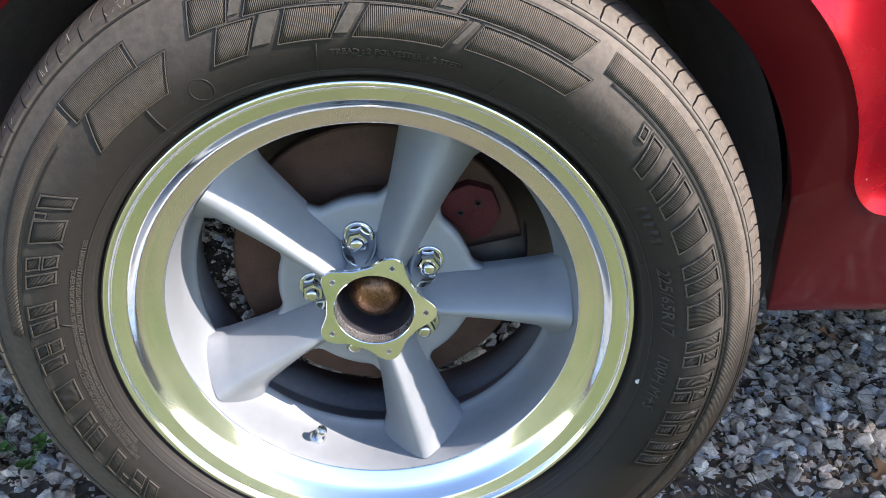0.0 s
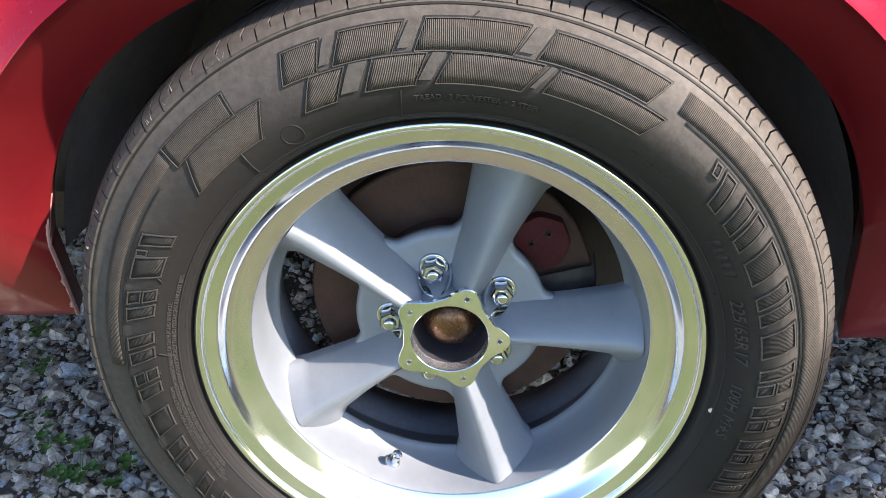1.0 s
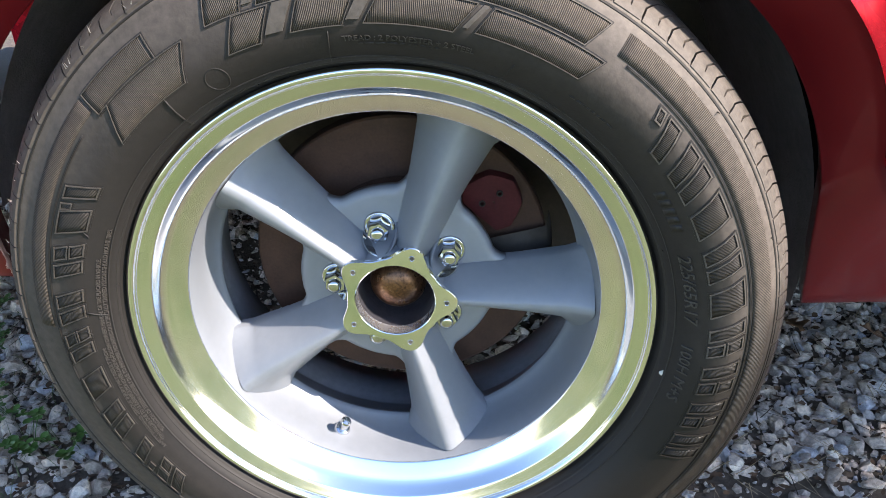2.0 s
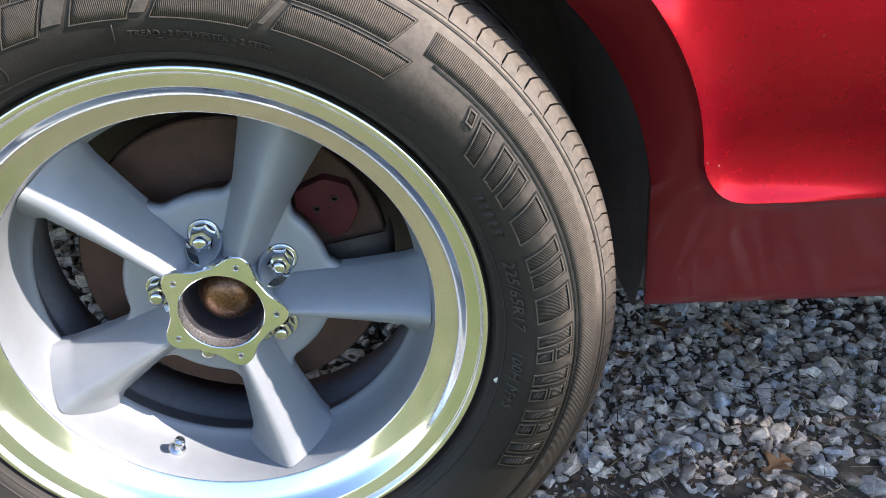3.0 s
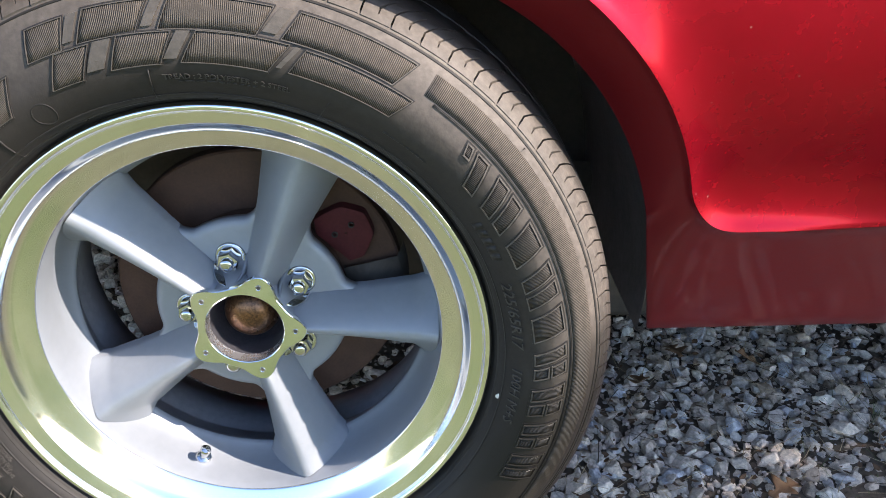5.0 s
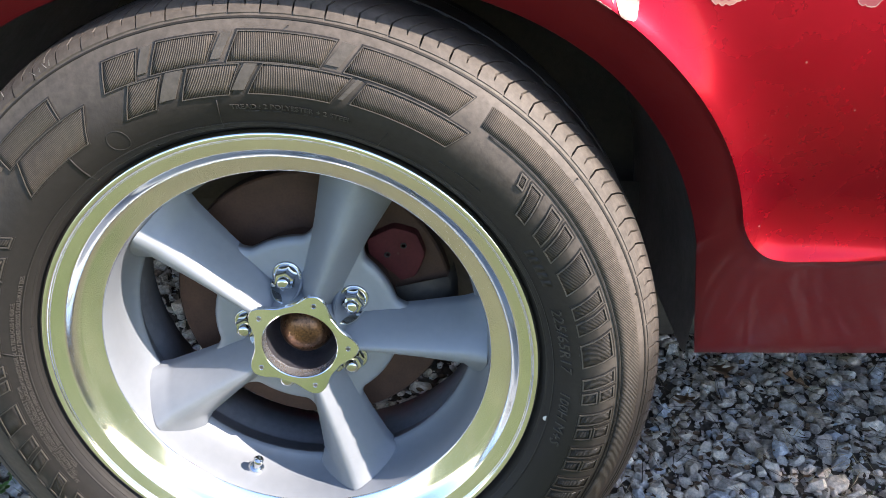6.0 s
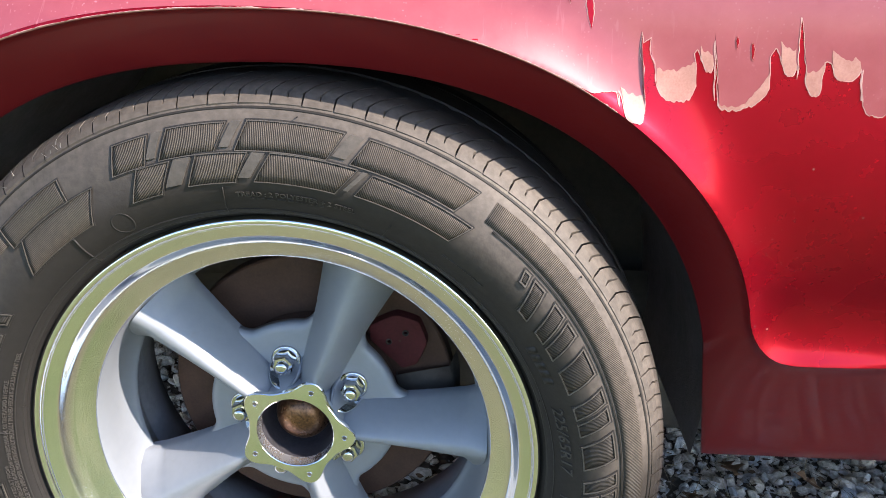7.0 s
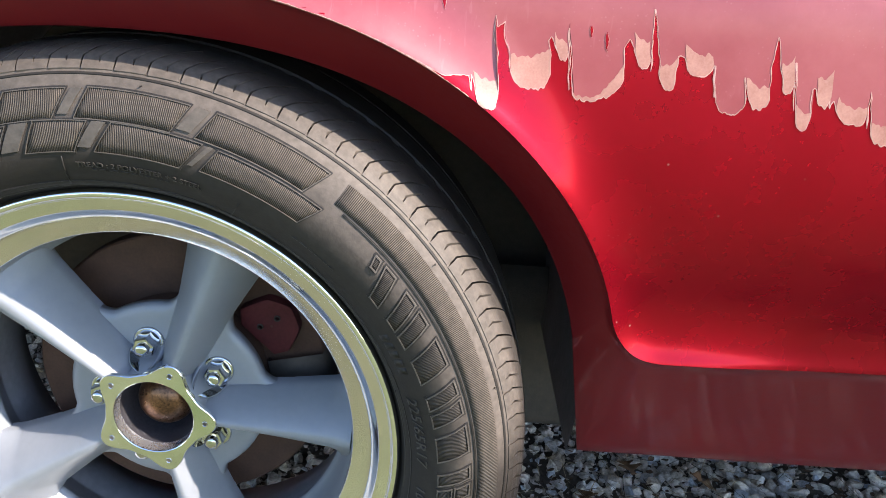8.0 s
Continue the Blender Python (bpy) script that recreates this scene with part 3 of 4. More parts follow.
for r0, r1, a0, a1, lean in BLOCKS:
    r0, r1 = r0 - 0.0012, r1 + 0.0008
    part("ribbed_block", wall_patch(r0, r1, a0, a1, lean, 0.0007, max(4, int((a1 - a0)))), RIBBED, wheel, smooth=True)
    part("block_border", frame_patch(r0 - 0.0006, r1 + 0.0006, a0 - 0.12, a1 + 0.12, lean, 0.0010, 0.0010), RAISED, wheel, smooth=False)
    part("block_edge", frame_patch(r0, r1, a0, a1, lean, 0.0016, 0.0006), DUSTY_LIT, wheel, smooth=False)
for (r0, r1, a0, a1, lean), (q0, q1, b0, b1, l2) in zip(BLOCKS, BLOCKS[1:]):
    if 1.5 < a0 - b1 < 6:
        part("plain_bar", wall_patch((r0 + q0) / 2 + 0.002, (r1 + q1) / 2 + 0.001, b1 + 0.85, a0 - 0.85, (lean + l2) / 2, 0.0016, 2, 3), DUSTY_LIT, wheel, smooth=False)
# ribbed bands and fine raised rings further out
for r0, r1, a0, a1 in ((0.3030, 0.3195, -62, 54), (0.2985, 0.3120, 135.5, 178)):
    part("ribbed_band", wall_patch(r0, r1, a0, a1, 0, 0.0006, int(a1 - a0) // 2, 3), RIBBED, wheel)
for r, w in ((0.3262, 0.0010), (0.2400, 0.0009), (0.2455, 0.0006)):
    bm = grid([[on_wall(r + w * u, a, 0.0009 * (1 - u * u)) for a in np.linspace(0, 2 * math.pi, 240, endpoint=False)] for u in (-1, -0.5, 0, 0.5, 1)], True)
    part("raised_ring", bm, RAISED, wheel)
part("raised_ring", frame_patch(0.3010, 0.3012, -60, 52, 0, 0.001, 0.0007), RAISED, wheel)
part("raised_ring", frame_patch(0.2945, 0.2947, 140, 250, 0, 0.001, 0.0007), RAISED, wheel)


def slanted_bar(r0, r1, a0, a1, lean):
    part("moulded_mark", wall_patch(r0, r1, a0, a1, lean, 0.0008, 3, 4), MARKED, wheel)
    part("mark_border", frame_patch(r0, r1, a0, a1, lean, 0.0016, 0.0011), DUSTY_LIT, wheel, smooth=False)
    part("mark_border", frame_patch(r0 - 0.0010, r1 + 0.0010, a0 - 0.22, a1 + 0.22, lean, 0.0006, 0.0014), RAISED, wheel, smooth=False)


def block_mark(r0, r1, a, width, lean, kind):
    """A plain mark of the moulded band: slanted ribbed bars with raised borders."""
    lo, hi, m, g = a - width / 2, a + width / 2, (r0 + r1) / 2, 1.3
    if kind == 0:
        slanted_bar(r0, r1, a - width * 0.2, a + width * 0.2, lean)
        slanted_bar(r1 - 0.0075, r1, a + width * 0.2 + g, hi + g / 2, lean * 0.27)
    elif kind == 1:
        slanted_bar(r0, r1, lo, a - g / 2, lean)
        slanted_bar(r0, r1, a + g / 2, hi, lean)
    elif kind == 2:
        slanted_bar(r0, r1, a + g / 2, hi, lean)
        slanted_bar(m + 0.0018, r1, lo, a - g / 2, lean * 0.45)
        slanted_bar(r0, m - 0.0018, lo + lean * 0.55, a - g / 2 + lean * 0.55, lean * 0.45)
    else:
        slanted_bar(r0, r1, lo + width * 0.1, hi - width * 0.1, lean)


for a, w, kind in ((41.2, 5.0, 0), (34.4, 5.6, 1), (26.4, 5.2, 3), (18.2, 5.4, 1), (10.6, 5.4, 3), (2.6, 5.0, 2), (-5.6, 5.2, 2), (-13.6, 5.0, 2), (-21.4, 5.2, 1)):
    block_mark(0.2700, 0.2955, a, w * 1.06, -2.4, kind)
for a, w, kind in ((150.4, 5.0, 0), (156.4, 5.0, 3), (164.6, 5.4, 2), (174.4, 5.4, 1), (182.6, 5.2, 2), (191.6, 5.6, 3), (200.6, 6.0, 1), (209.0, 5.6, 0), (217.0, 5.6, 2)):
    block_mark(0.2650, 0.2895, a, w * 1.06, -3.0, kind)


def wall_text(text, size, r, a_mid, h=0.0015, outward=True, name="moulded_lettering", lines=1.0, mat=None):
    """Raised writing along a circle of the tyre's wall, its middle at a_mid degrees, its tops outward or inward."""
    cu = bpy.data.curves.new(name, "FONT")
    cu.body, cu.size, cu.align_x, cu.resolution_u = text, size, "CENTER", 2
    tmp = new("tmp", cu)
    bpy.context.view_layer.update()
    me = bpy.data.meshes.new_from_object(tmp.evaluated_get(bpy.context.evaluated_depsgraph_get()))
    bpy.data.objects.remove(tmp)
    bpy.data.curves.remove(cu)
    bm = bmesh.new()
    bm.from_mesh(me)
    bpy.data.meshes.remove(me)
    ex = bmesh.ops.extrude_face_region(bm, geom=bm.faces[:])
    tops = {v for v in ex["geom"] if isinstance(v, bmesh.types.BMVert)}
    for v in bm.verts:
        s = 1 if outward else -1
        a = radians(a_mid) - s * v.co.x * lines / r
        rr = r + s * v.co.y
        v.co = on_wall(rr, a, h if v in tops else -0.0004)
    return part(name, bm, mat or RAISED, wheel, smooth=False)


wall_text("225/65R17", 0.0125, 0.2515, 11.0, lines=1.2, mat=LIT_LETTERS)
wall_text("100H M+S", 0.0115, 0.2515, -8.0, lines=1.2, mat=LIT_LETTERS)
wall_text("TREAD : 2 POLYESTER + 2 STEEL", 0.0060, 0.2590, 83.0, 0.0014, lines=1.1, mat=LIT_LETTERS)
for text, r, a0, a1 in (("SAFETY WARNING: SERIOUS INJURY MAY RESULT FROM:", 0.2552, 211.0, 180.0),
                        ("*TIRE FAILURE DUE TO UNDERINFLATION/OVERLOADING-FOLLOW OWNER'S MANUAL OR TIRE PLACARD IN VEHICLE.", 0.2512, 210.0, 158.7),
                        ("*EXPLOSION OF TIRE/RIM ASSEMBLY DUE TO IMPROPER MOUNTING-ONLY SPECIALLY TRAINED PERSONS SHOULD MOUNT TIRES.", 0.2470, 209.0, 151.0)):
    wall_text(text, 0.0044, r, (a0 + a1) / 2, 0.0010, lines=radians(a0 - a1) * r / (len(text) * 0.0044 * 0.62), mat=LIT_LETTERS)
# fine print too small to read: rows of plain bars
rng = random.Random(4)
for row, (r, a0, a1) in enumerate(((0.2560, 78, 91), (0.2600, 47, 56), (0.2530, 23.8, 32.6))):
    bm = bmesh.new()
    a = a0
    tall = 0.0085 if row == 2 else 0.0016
    while a < a1:
        w = rng.uniform(0.5, 1.7) if row != 2 else 1.3
        one = wall_patch(r, r + tall, a, min(a + w, a1), 0, 0.0005, 2, 1)
        me = bpy.data.meshes.new("t")
        one.to_mesh(me)
        one.free()
        bm.from_mesh(me)
        bpy.data.meshes.remove(me)
        a += w + (0.35 if row != 2 else 0.5)
    part("fine_print", bm, RAISED, wheel)
# mould seams, vent whiskers and scuffs
for r0, r1, a, w in ((0.2425, 0.268, 95.2, 0.0007), (0.240, 0.268, 124.8, 0.0012), (0.239, 0.262, 66.0, 0.0006), (0.247, 0.264, 173.5, 0.0008), (0.262, 0.268, 155.8, 0.001), (0.262, 0.268, 177.5, 0.001)):
    part("mould_seam", wall_patch(r0, r1, a, a + math.degrees(w / r0), 1.0, 0.0012, 1, 4), RAISED, wheel)
for r, a in ((0.2405, 125.6), (0.2395, 86.0), (0.2405, 57.0), (0.2415, 19.0), (0.2400, 168.0), (0.2395, 111.0), (0.3235, 38.0), (0.3240, 17.0), (0.322, 84.0)):
    p0 = on_wall(r, radians(a))
    bm = bmesh.new()
    bmesh.ops.create_cone(bm, cap_ends=True, segments=6, radius1=0.0006, radius2=0.0003, depth=0.005, matrix=Matrix.Translation(p0 + Vector((0.0006, -0.002, 0))) @ Matrix.Rotation(radians(80), 4, "X"))
    part("vent_whisker", bm, RAISED, wheel)
# a round mould plug on the wall and hair-thin vents on the tread
bm = bmesh.new()
c0, spin = on_wall(0.2575, radians(115.5)), np.linspace(0, 2 * math.pi, 40, endpoint=False)
rows = []
for k, h in ((0.0084, 0.0), (0.0087, 0.0004), (0.0090, 0.0004), (0.0093, 0.0)):
    row = []
    for t in spin:
        x, z = c0.x + k * math.cos(t), c0.z + k * math.sin(t)
        row.append(on_wall(math.hypot(x, z - HUB.z), math.atan2(z - HUB.z, x), h))
    rows.append(row)
part("mould_plug", grid(rows, True), RAISED, wheel)
HAIR = plain("pale_vent_hair", (0.2, 0.19, 0.18), (0.4, 0.38, 0.36), 200, 0.6)
rng = random.Random(17)
for k in range(22):
    a = radians(rng.uniform(116, 166))
    k0 = rng.choice([0, 0, 1])
    foot = polar(0.3315 + 0.004 * k0, a, -0.009 + 0.005 * k0)
    tip = foot + Vector((rng.uniform(0.0, 0.004), -0.004 - rng.uniform(0, 0.003), rng.uniform(0.003, 0.007)))
    rows = [[lerp(foot, tip, t) + Vector((0.0004 * (1.2 - t) * math.cos(u), 0.0004 * (1.2 - t) * math.sin(u), 0)) for u in (0, 1.57, 3.14, 4.71)] for t in (0, 0.5, 1)]
    part("vent_hair", grid(rows, True), HAIR, wheel)
SCUFF = plain("dried_mud", (0.5, 0.49, 0.46), (0.66, 0.65, 0.62), 200, 0.9)
for r, a, size in ((0.2440, -10.4, 0.0035),):
    bm = bmesh.new()
    bmesh.ops.create_icosphere(bm, subdivisions=2, radius=size)
    for v in bm.verts:
        v.co *= 0.75 + 0.5 * noise.noise(v.co * 500)
        v.co.y *= 0.25
        v.co += on_wall(r, radians(a))
    part("mud_spot", bm, SCUFF, wheel)

# shoulder tread blocks, one mesh turned round the axle
PITCH = 2 * math.pi / 84
bm = bmesh.new()
prof = [(0.3296, -0.0126), (0.3340, -0.0088), (0.3378, -0.0040), (0.3408, 0.0015), (0.3430, 0.0075), (0.3444, 0.0145), (0.3454, 0.0240), (0.3460, 0.036)]
rows = []
for k, (r, y) in enumerate(prof):
    skew = -0.07 * max(0.0, y + 0.004) / 0.038
    rows.append([polar(r, -PITCH * 0.47 + skew + PITCH * u * 0.94, y) - HUB for u in (0, 0.02, 0.4, 0.45, 0.48, 0.53, 0.7, 0.98, 1)])
for k in (2, 3, 4):
    rows[k][4] = rows[k][4] * 0.988
grid(rows, bm=bm)
loop = rows[0] + [q[-1] for q in rows[1:]] + rows[-1][-2::-1] + [q[0] for q in rows[-2:0:-1]]
grid([loop, [Vector((q.x * 0.975, q.y + 0.003, q.z * 0.975)) for q in loop]], True, bm)
bmesh.ops.remove_doubles(bm, verts=bm.verts, dist=1e-6)
first = part("tread_block", bm, TYRE, wheel, smooth=False)
first.location = HUB
for k in range(84):
    ob = first if k == 0 else first.copy()
    if k:
        scene.collection.objects.link(ob)
    ang = k * PITCH
    ob.matrix_basis = Matrix.Translation(HUB + Vector((0, -0.009 * math.cos(ang), 0))) @ Matrix.Rotation(-ang, 4, "Y")
# inner tread ribs are in the tyre; slanted sipes between them
bm = bmesh.new()
for k in range(84):
    a = k * PITCH
    rows = [[polar(0.3472, a + sk + o, y) for o in (0, 0.052)] for sk, y in ((0, 0.0375), (0.02, 0.059))]
    grid(rows, bm=bm)
part("tread_rib", bm, TYRE, wheel, smooth=False)

# hub flange: a five-lobed polished plate round the bore
def lobed(a, lo=0.0452, hi=0.0592):
    c = (1 + math.cos(5 * (a - SPOKES[0]))) / 2
    return lo + (hi - lo) * c ** 1.7


angs = np.linspace(0, 2 * math.pi, 200, endpoint=False)
rows = [[polar(0.0374, a, 0.0440) for a in angs], [polar(0.0374, a, 0.0382) for a in angs], [polar(0.0381, a, 0.0376) for a in angs],
        [polar(lobed(a) - 0.0008, a, 0.0376) for a in angs], [polar(lobed(a), a, 0.0384) for a in angs], [polar(lobed(a), a, 0.0425) for a in angs], [polar(0.042, a, 0.044) for a in angs]]
sharp(part("hub_flange", grid(rows, True), POLISH, wheel, "five-lobed polished hub flange"), 30)
part("hub_bore", revolve([(0.0372, 0.039), (0.0370, 0.049), (0.0364, 0.0505)], 96), BORE, wheel, "machined steel bore")
part("hub_tube", revolve([(0.0364, 0.0505), (0.0362, 0.07), (0.0358, 0.0935), (0.020, 0.0945), (0.001, 0.0945)], 96), IRON, wheel, "dark iron hub tube")
cap = [(0.0278, 0.0935), (0.0278, 0.082), (0.0276, 0.0760), (0.0262, 0.0700), (0.0228, 0.0640), (0.017, 0.0592), (0.010, 0.0565), (0.004, 0.0556), (0.0005, 0.0555)]
part("grease_cap", revolve(smooth_line(cap, 3), 64), CAP, wheel, "tarnished brown metal grease cap")
for a in SPOKES:
    c = polar(0.0484, a, 0)
    rows = [[c + Vector((r * math.cos(t), y, r * math.sin(t))) for t in np.linspace(0, 2 * math.pi, 20, endpoint=False)] for r, y in ((0.0030, 0.0376), (0.0028, 0.0371), (0.0024, 0.0371), (0.0017, 0.0380))]
    part("screw_hole", grid(rows, True), CHROME, wheel)
    rows = [[c + Vector((r * math.cos(t), 0.0374, r * math.sin(t))) for t in np.linspace(0, 2 * math.pi, 20, endpoint=False)] for r in (0.0019, 0.0002)]
    part("threaded_hole", grid(rows, True), DARK, wheel)

# lug nuts on their studs, each in a bright sleeve
def ring(c, prof, n=24, start=0.0, span=2 * math.pi, closed=True):
    return grid([[c + Vector((r * math.cos(start + span * i / (n if closed else n - 1)), y, r * math.sin(start + span * i / (n if closed else n - 1)))) for i in range(n)] for r, y in prof], closed)


for a in SPOKES:
    b = a + radians(36)
    c = polar(0.0603, b, 0)
    part("lug_washer", ring(c, [(0.0152, 0.0800), (0.0150, 0.0770), (0.0135, 0.0762), (0.0112, 0.0768)], 32), CHROME, wheel)
    rows = []
    for k, y in ((0.0112, 0.0768), (0.0112, 0.0640), (0.0100, 0.0622), (0.0070, 0.0618), (0.0066, 0.0630)):
        rows.append([c + Vector((k * math.cos(t), y, k * math.sin(t))) for t in [b + math.pi / 6 + j * math.pi / 3 for j in range(6)]])
    nut = part("lug_nut", grid(rows, True), CHROME, wheel, "bright chrome lug nut", smooth=False)
    part("stud_end", ring(c, [(0.0066, 0.066), (0.0066, 0.0575), (0.0058, 0.0562), (0.0030, 0.0556), (0.0003, 0.0555)], 20), CHROME, wheel)
    # the boss rises towards the hub, so each nut lies in a bright half trough cut into it
    inner, skirt = [], []
    for t in np.linspace(-1, 1, 33):
        ang = b + math.pi + t * math.pi * 0.5
        rise = lerp(0.0795, 0.0470, math.cos(t * math.pi / 2) ** 0.6)
        go = Vector((math.cos(ang), 0, math.sin(ang)))
        inner.append([c + go * 0.0160 + Vector((0, y, 0)) for y in np.linspace(0.0800, rise, 7)])
        skirt.append([c + go * r + Vector((0, lerp(rise, 0.0800, k), 0)) for r, k in ((0.0160, 0.0), (0.0167, 0.0), (0.0176, 0.04), (0.0192, 0.3), (0.0212, 0.85), (0.0222, 1.0))])
    part("lug_sleeve", grid(inner), CHROME, wheel, "bright half sleeve beside the nut")
    part("boss_rib", grid(skirt), SILVER, wheel)

# valve stem, square to the barrel wall
va = radians(-112)
base = polar(0.1858, va, 0.057)
turn = Matrix.Translation(base) @ Vector((0, 0, 1)).rotation_difference((HUB + Vector((0, -0.09, 0)) - Vector((base.x, 0, base.z)) * 1.0 - Vector((0, 0, 0))).normalized()).to_matrix().to_4x4()
bm = bmesh.new()
rows = []
for r, z in ((0.0085, -0.001), (0.0085, 0.0022), (0.0068, 0.0042), (0.0048, 0.0046), (0.0048, 0.0165), (0.0054, 0.0172), (0.0054, 0.0232), (0.0042, 0.0250), (0.0003, 0.0254)):
    rows.append([turn @ Vector((r * math.cos(t), r * math.sin(t), z)) for t in np.linspace(0, 2 * math.pi, 20, endpoint=False)])
sharp(part("valve_stem", grid(rows, True), CHROME, wheel, "short chrome valve stem"), 30)

# ---- brake ----
disc = [(0.02, 0.105), (0.082, 0.105), (0.086, 0.108), (0.088, 0.128), (0.148, 0.128), (0.150, 0.130), (0.150, 0.150), (0.02, 0.152)]
sharp(part("brake_disc", revolve(disc, 96), RUST, car, "rusty brown brake disc"), 30)
outline = [(0.089, 45), (0.101, 52), (0.130, 46), (0.143, 37), (0.138, 27), (0.117, 18), (0.101, 18), (0.092, 31)]
line = [(lerp(p[0], q[0], t), lerp(p[1], q[1], t)) for p, q in zip(outline, outline[1:] + outline[:1]) for t in (0.06, 0.35, 0.65, 0.94)]
rows = [[polar(r * k + 0.114 * (1 - k), radians(a * k + 34 * (1 - k)), y) for r, a in line] for k, y in ((1.0, 0.155), (1.0, 0.1185), (0.965, 0.1155), (0.9, 0.1150), (0.05, 0.1150))]
caliper = sharp(part("brake_caliper", grid(rows, True), CALIPER, car, "faded red painted brake caliper"), 40)
for r, a in ((0.104, 37), (0.124, 36)):
    part("caliper_bolt", ring(polar(r, radians(a), 0), [(0.0036, 0.1160), (0.0034, 0.1136), (0.0022, 0.1134), (0.0018, 0.1150), (0.0003, 0.1150)], 12), BOLT, caliper)
rows = [[polar(r, radians(a), y) for a in np.linspace(-14, 14, 8)] for r, y in ((0.092, 0.15), (0.092, 0.118), (0.150, 0.116), (0.156, 0.15))]
part("caliper_bracket", grid(rows), DARK, car)
axle = [(0.04, 0.15), (0.04, 0.3), (0.055, 0.31), (0.055, 0.5)]
part("axle_stub", revolve(axle, 24), DARK, car)

# ---- peeling clear coat on the upper bodyside ----
TONGUES = [(0.2735, 0.2905, 0.6725), (0.2995, 0.3290, 0.6870), (0.3330, 0.3420, 0.7080), (0.3445, 0.3815, 0.6755), (0.3890, 0.4005, 0.7065), (0.4070, 0.4195, 0.6920), (0.4245, 0.4455, 0.7030),
           (0.4462, 0.4675, 0.6772), (0.4688, 0.4860, 0.6825), (0.4940, 0.5035, 0.6950), (0.5050, 0.5160, 0.6700), (0.5190, 0.5300, 0.6870), (0.5350, 0.5570, 0.6750), (0.5600, 0.5820, 0.6620)]
NOTCH = [0.6950, 0.7405, 0.7220, 0.7363, 0.7260, 0.7480, 0.7158, 0.7230, 0.7070, 0.7340, 0.7260, 0.7000, 0.6920, 0.7000]
rng = random.Random(11)
while TONGUES[-1][1] < 2.2:
    x0 = TONGUES[-1][1] + rng.uniform(0.002, 0.006)
    TONGUES.append((x0, x0 + rng.uniform(0.01, 0.035), 0.665 + rng.uniform(-0.02, 0.03)))
    NOTCH.append(TONGUES[-1][2] + rng.uniform(0.01, 0.05))


def peel_edge(x):
    """The height at which the hazy film ends: round tongues with sharp notches between them."""
    wob = 0.0012 * noise.noise(Vector((x * 400, 3, 0))) + 0.002 * noise.noise(Vector((x * 120, 9, 0)))
    last = TONGUES[0][0] - 0.003
    if x < last:
        return max(crease_top(x) + 0.0012, 0.6945 + max(0.0, -0.19 - x) * 0.95 + wob * (0.6 if x > -0.15 else 2.5))
    for (x0, x1, z), up in zip(TONGUES, NOTCH):
        if x < x0:
            v = (x - last) / max(1e-4, x0 - last)
            if x0 - last > 0.0085:
                top = lerp(up, up - 0.013, min(1, v / 0.3)) if v < 0.3 else lerp(up - 0.013, up - 0.008, (v - 0.3) / 0.7)
                return lerp(z + 0.012, top, min(1, v / 0.08, (1 - v) / 0.16)) + wob
            u = abs(2 * v - 1)
            return lerp(up, z + 0.012, min(1, u) ** 1.3) + wob
        if x <= x1:
            u = abs(2 * (x - x0) / (x1 - x0) - 1)
            slant = 0.013 * ((x - x0) / (x1 - x0)) if x1 - x0 > 0.033 else 0.0
            return z + slant + 0.010 * u ** 3.5 + wob * 1.6
        last = x1
    return 0.68


def crease_top(x):
    if abs(x) >= 0.42:
        return CREASE_Z
    return HUB.z + 0.4005 * (1 - abs(x / 0.425) ** ARCH_N) ** (1 / ARCH_N)


def film(xs, low, high, lift, n):
    rows = []
    for k in range(n + 1):
        t = (k / n) ** 1.6
        row = []
        for x in xs:
            z = lerp(low(x), high(x), t)
            px = x - 0.15 * (z - 0.70) + 0.0022 * noise.noise(Vector((x * 25, z * 95, 7)))
            row.append(Vector((px, side_y(px, z) - lift, z)))
        rows.append(row)
    return grid(rows)


xs = [*np.arange(-0.36, 0.2, 0.012), *np.arange(0.2, 0.66, 0.0008), *np.arange(0.66, 2.2, 0.012)]
levels = [*np.arange(0.46, 0.65, 0.02), *np.arange(0.652, 0.76, 0.0025), *np.linspace(0.765, 0.985, 22)]


def waver(x, z):
    return x - 0.15 * (z - 0.70) * min(1.0, max(0.0, (0.78 - z) / 0.03)) + 0.0022 * noise.noise(Vector((x * 25, z * 95, 7)))


rows = []
for z in levels:
    row = []
    for x in xs:
        zz = max(z, peel_edge(x))
        px = waver(x, zz)
        row.append(Vector((px, side_y(px, zz) - 0.0003, zz)))
    rows.append(row)
bm = grid(rows)
bmesh.ops.delete(bm, geom=[f for f in bm.faces if f.calc_area() < 1e-9], context="FACES")
part("hazy_film", bm, HAZE, car, "hazy pink oxidised clear coat film")
# the pale lifted border of the film
line = []
for x in np.arange(0.2, 0.66, 0.0005):
    z = peel_edge(x)
    if line and abs(z - line[-1].y) > 0.0012:
        for k in range(1, int(abs(z - line[-1].y) / 0.001)):
            line.append(lerp(line[-1], Vector((x, z)), 0.25))
    line.append(Vector((x, z)))
rows = []
for k, q in enumerate(line):
    d = (line[min(k + 1, len(line) - 1)] - line[max(k - 1, 0)])
    d = d.normalized() if d.length > 0 else Vector((1, 0))
    n = Vector((-d.y, d.x)) * 0.0004 * (0.5 + abs(noise.noise(Vector((q.x * 150, q.y * 150, 2)))) * 1.6)
    rows.append([Vector((waver(p.x, p.y), side_y(waver(p.x, p.y), p.y) - 0.0006 + off, p.y)) for p, off in ((q - n, 0.00012), (q, 0.0), (q + n * 0.8, 0.00006))])
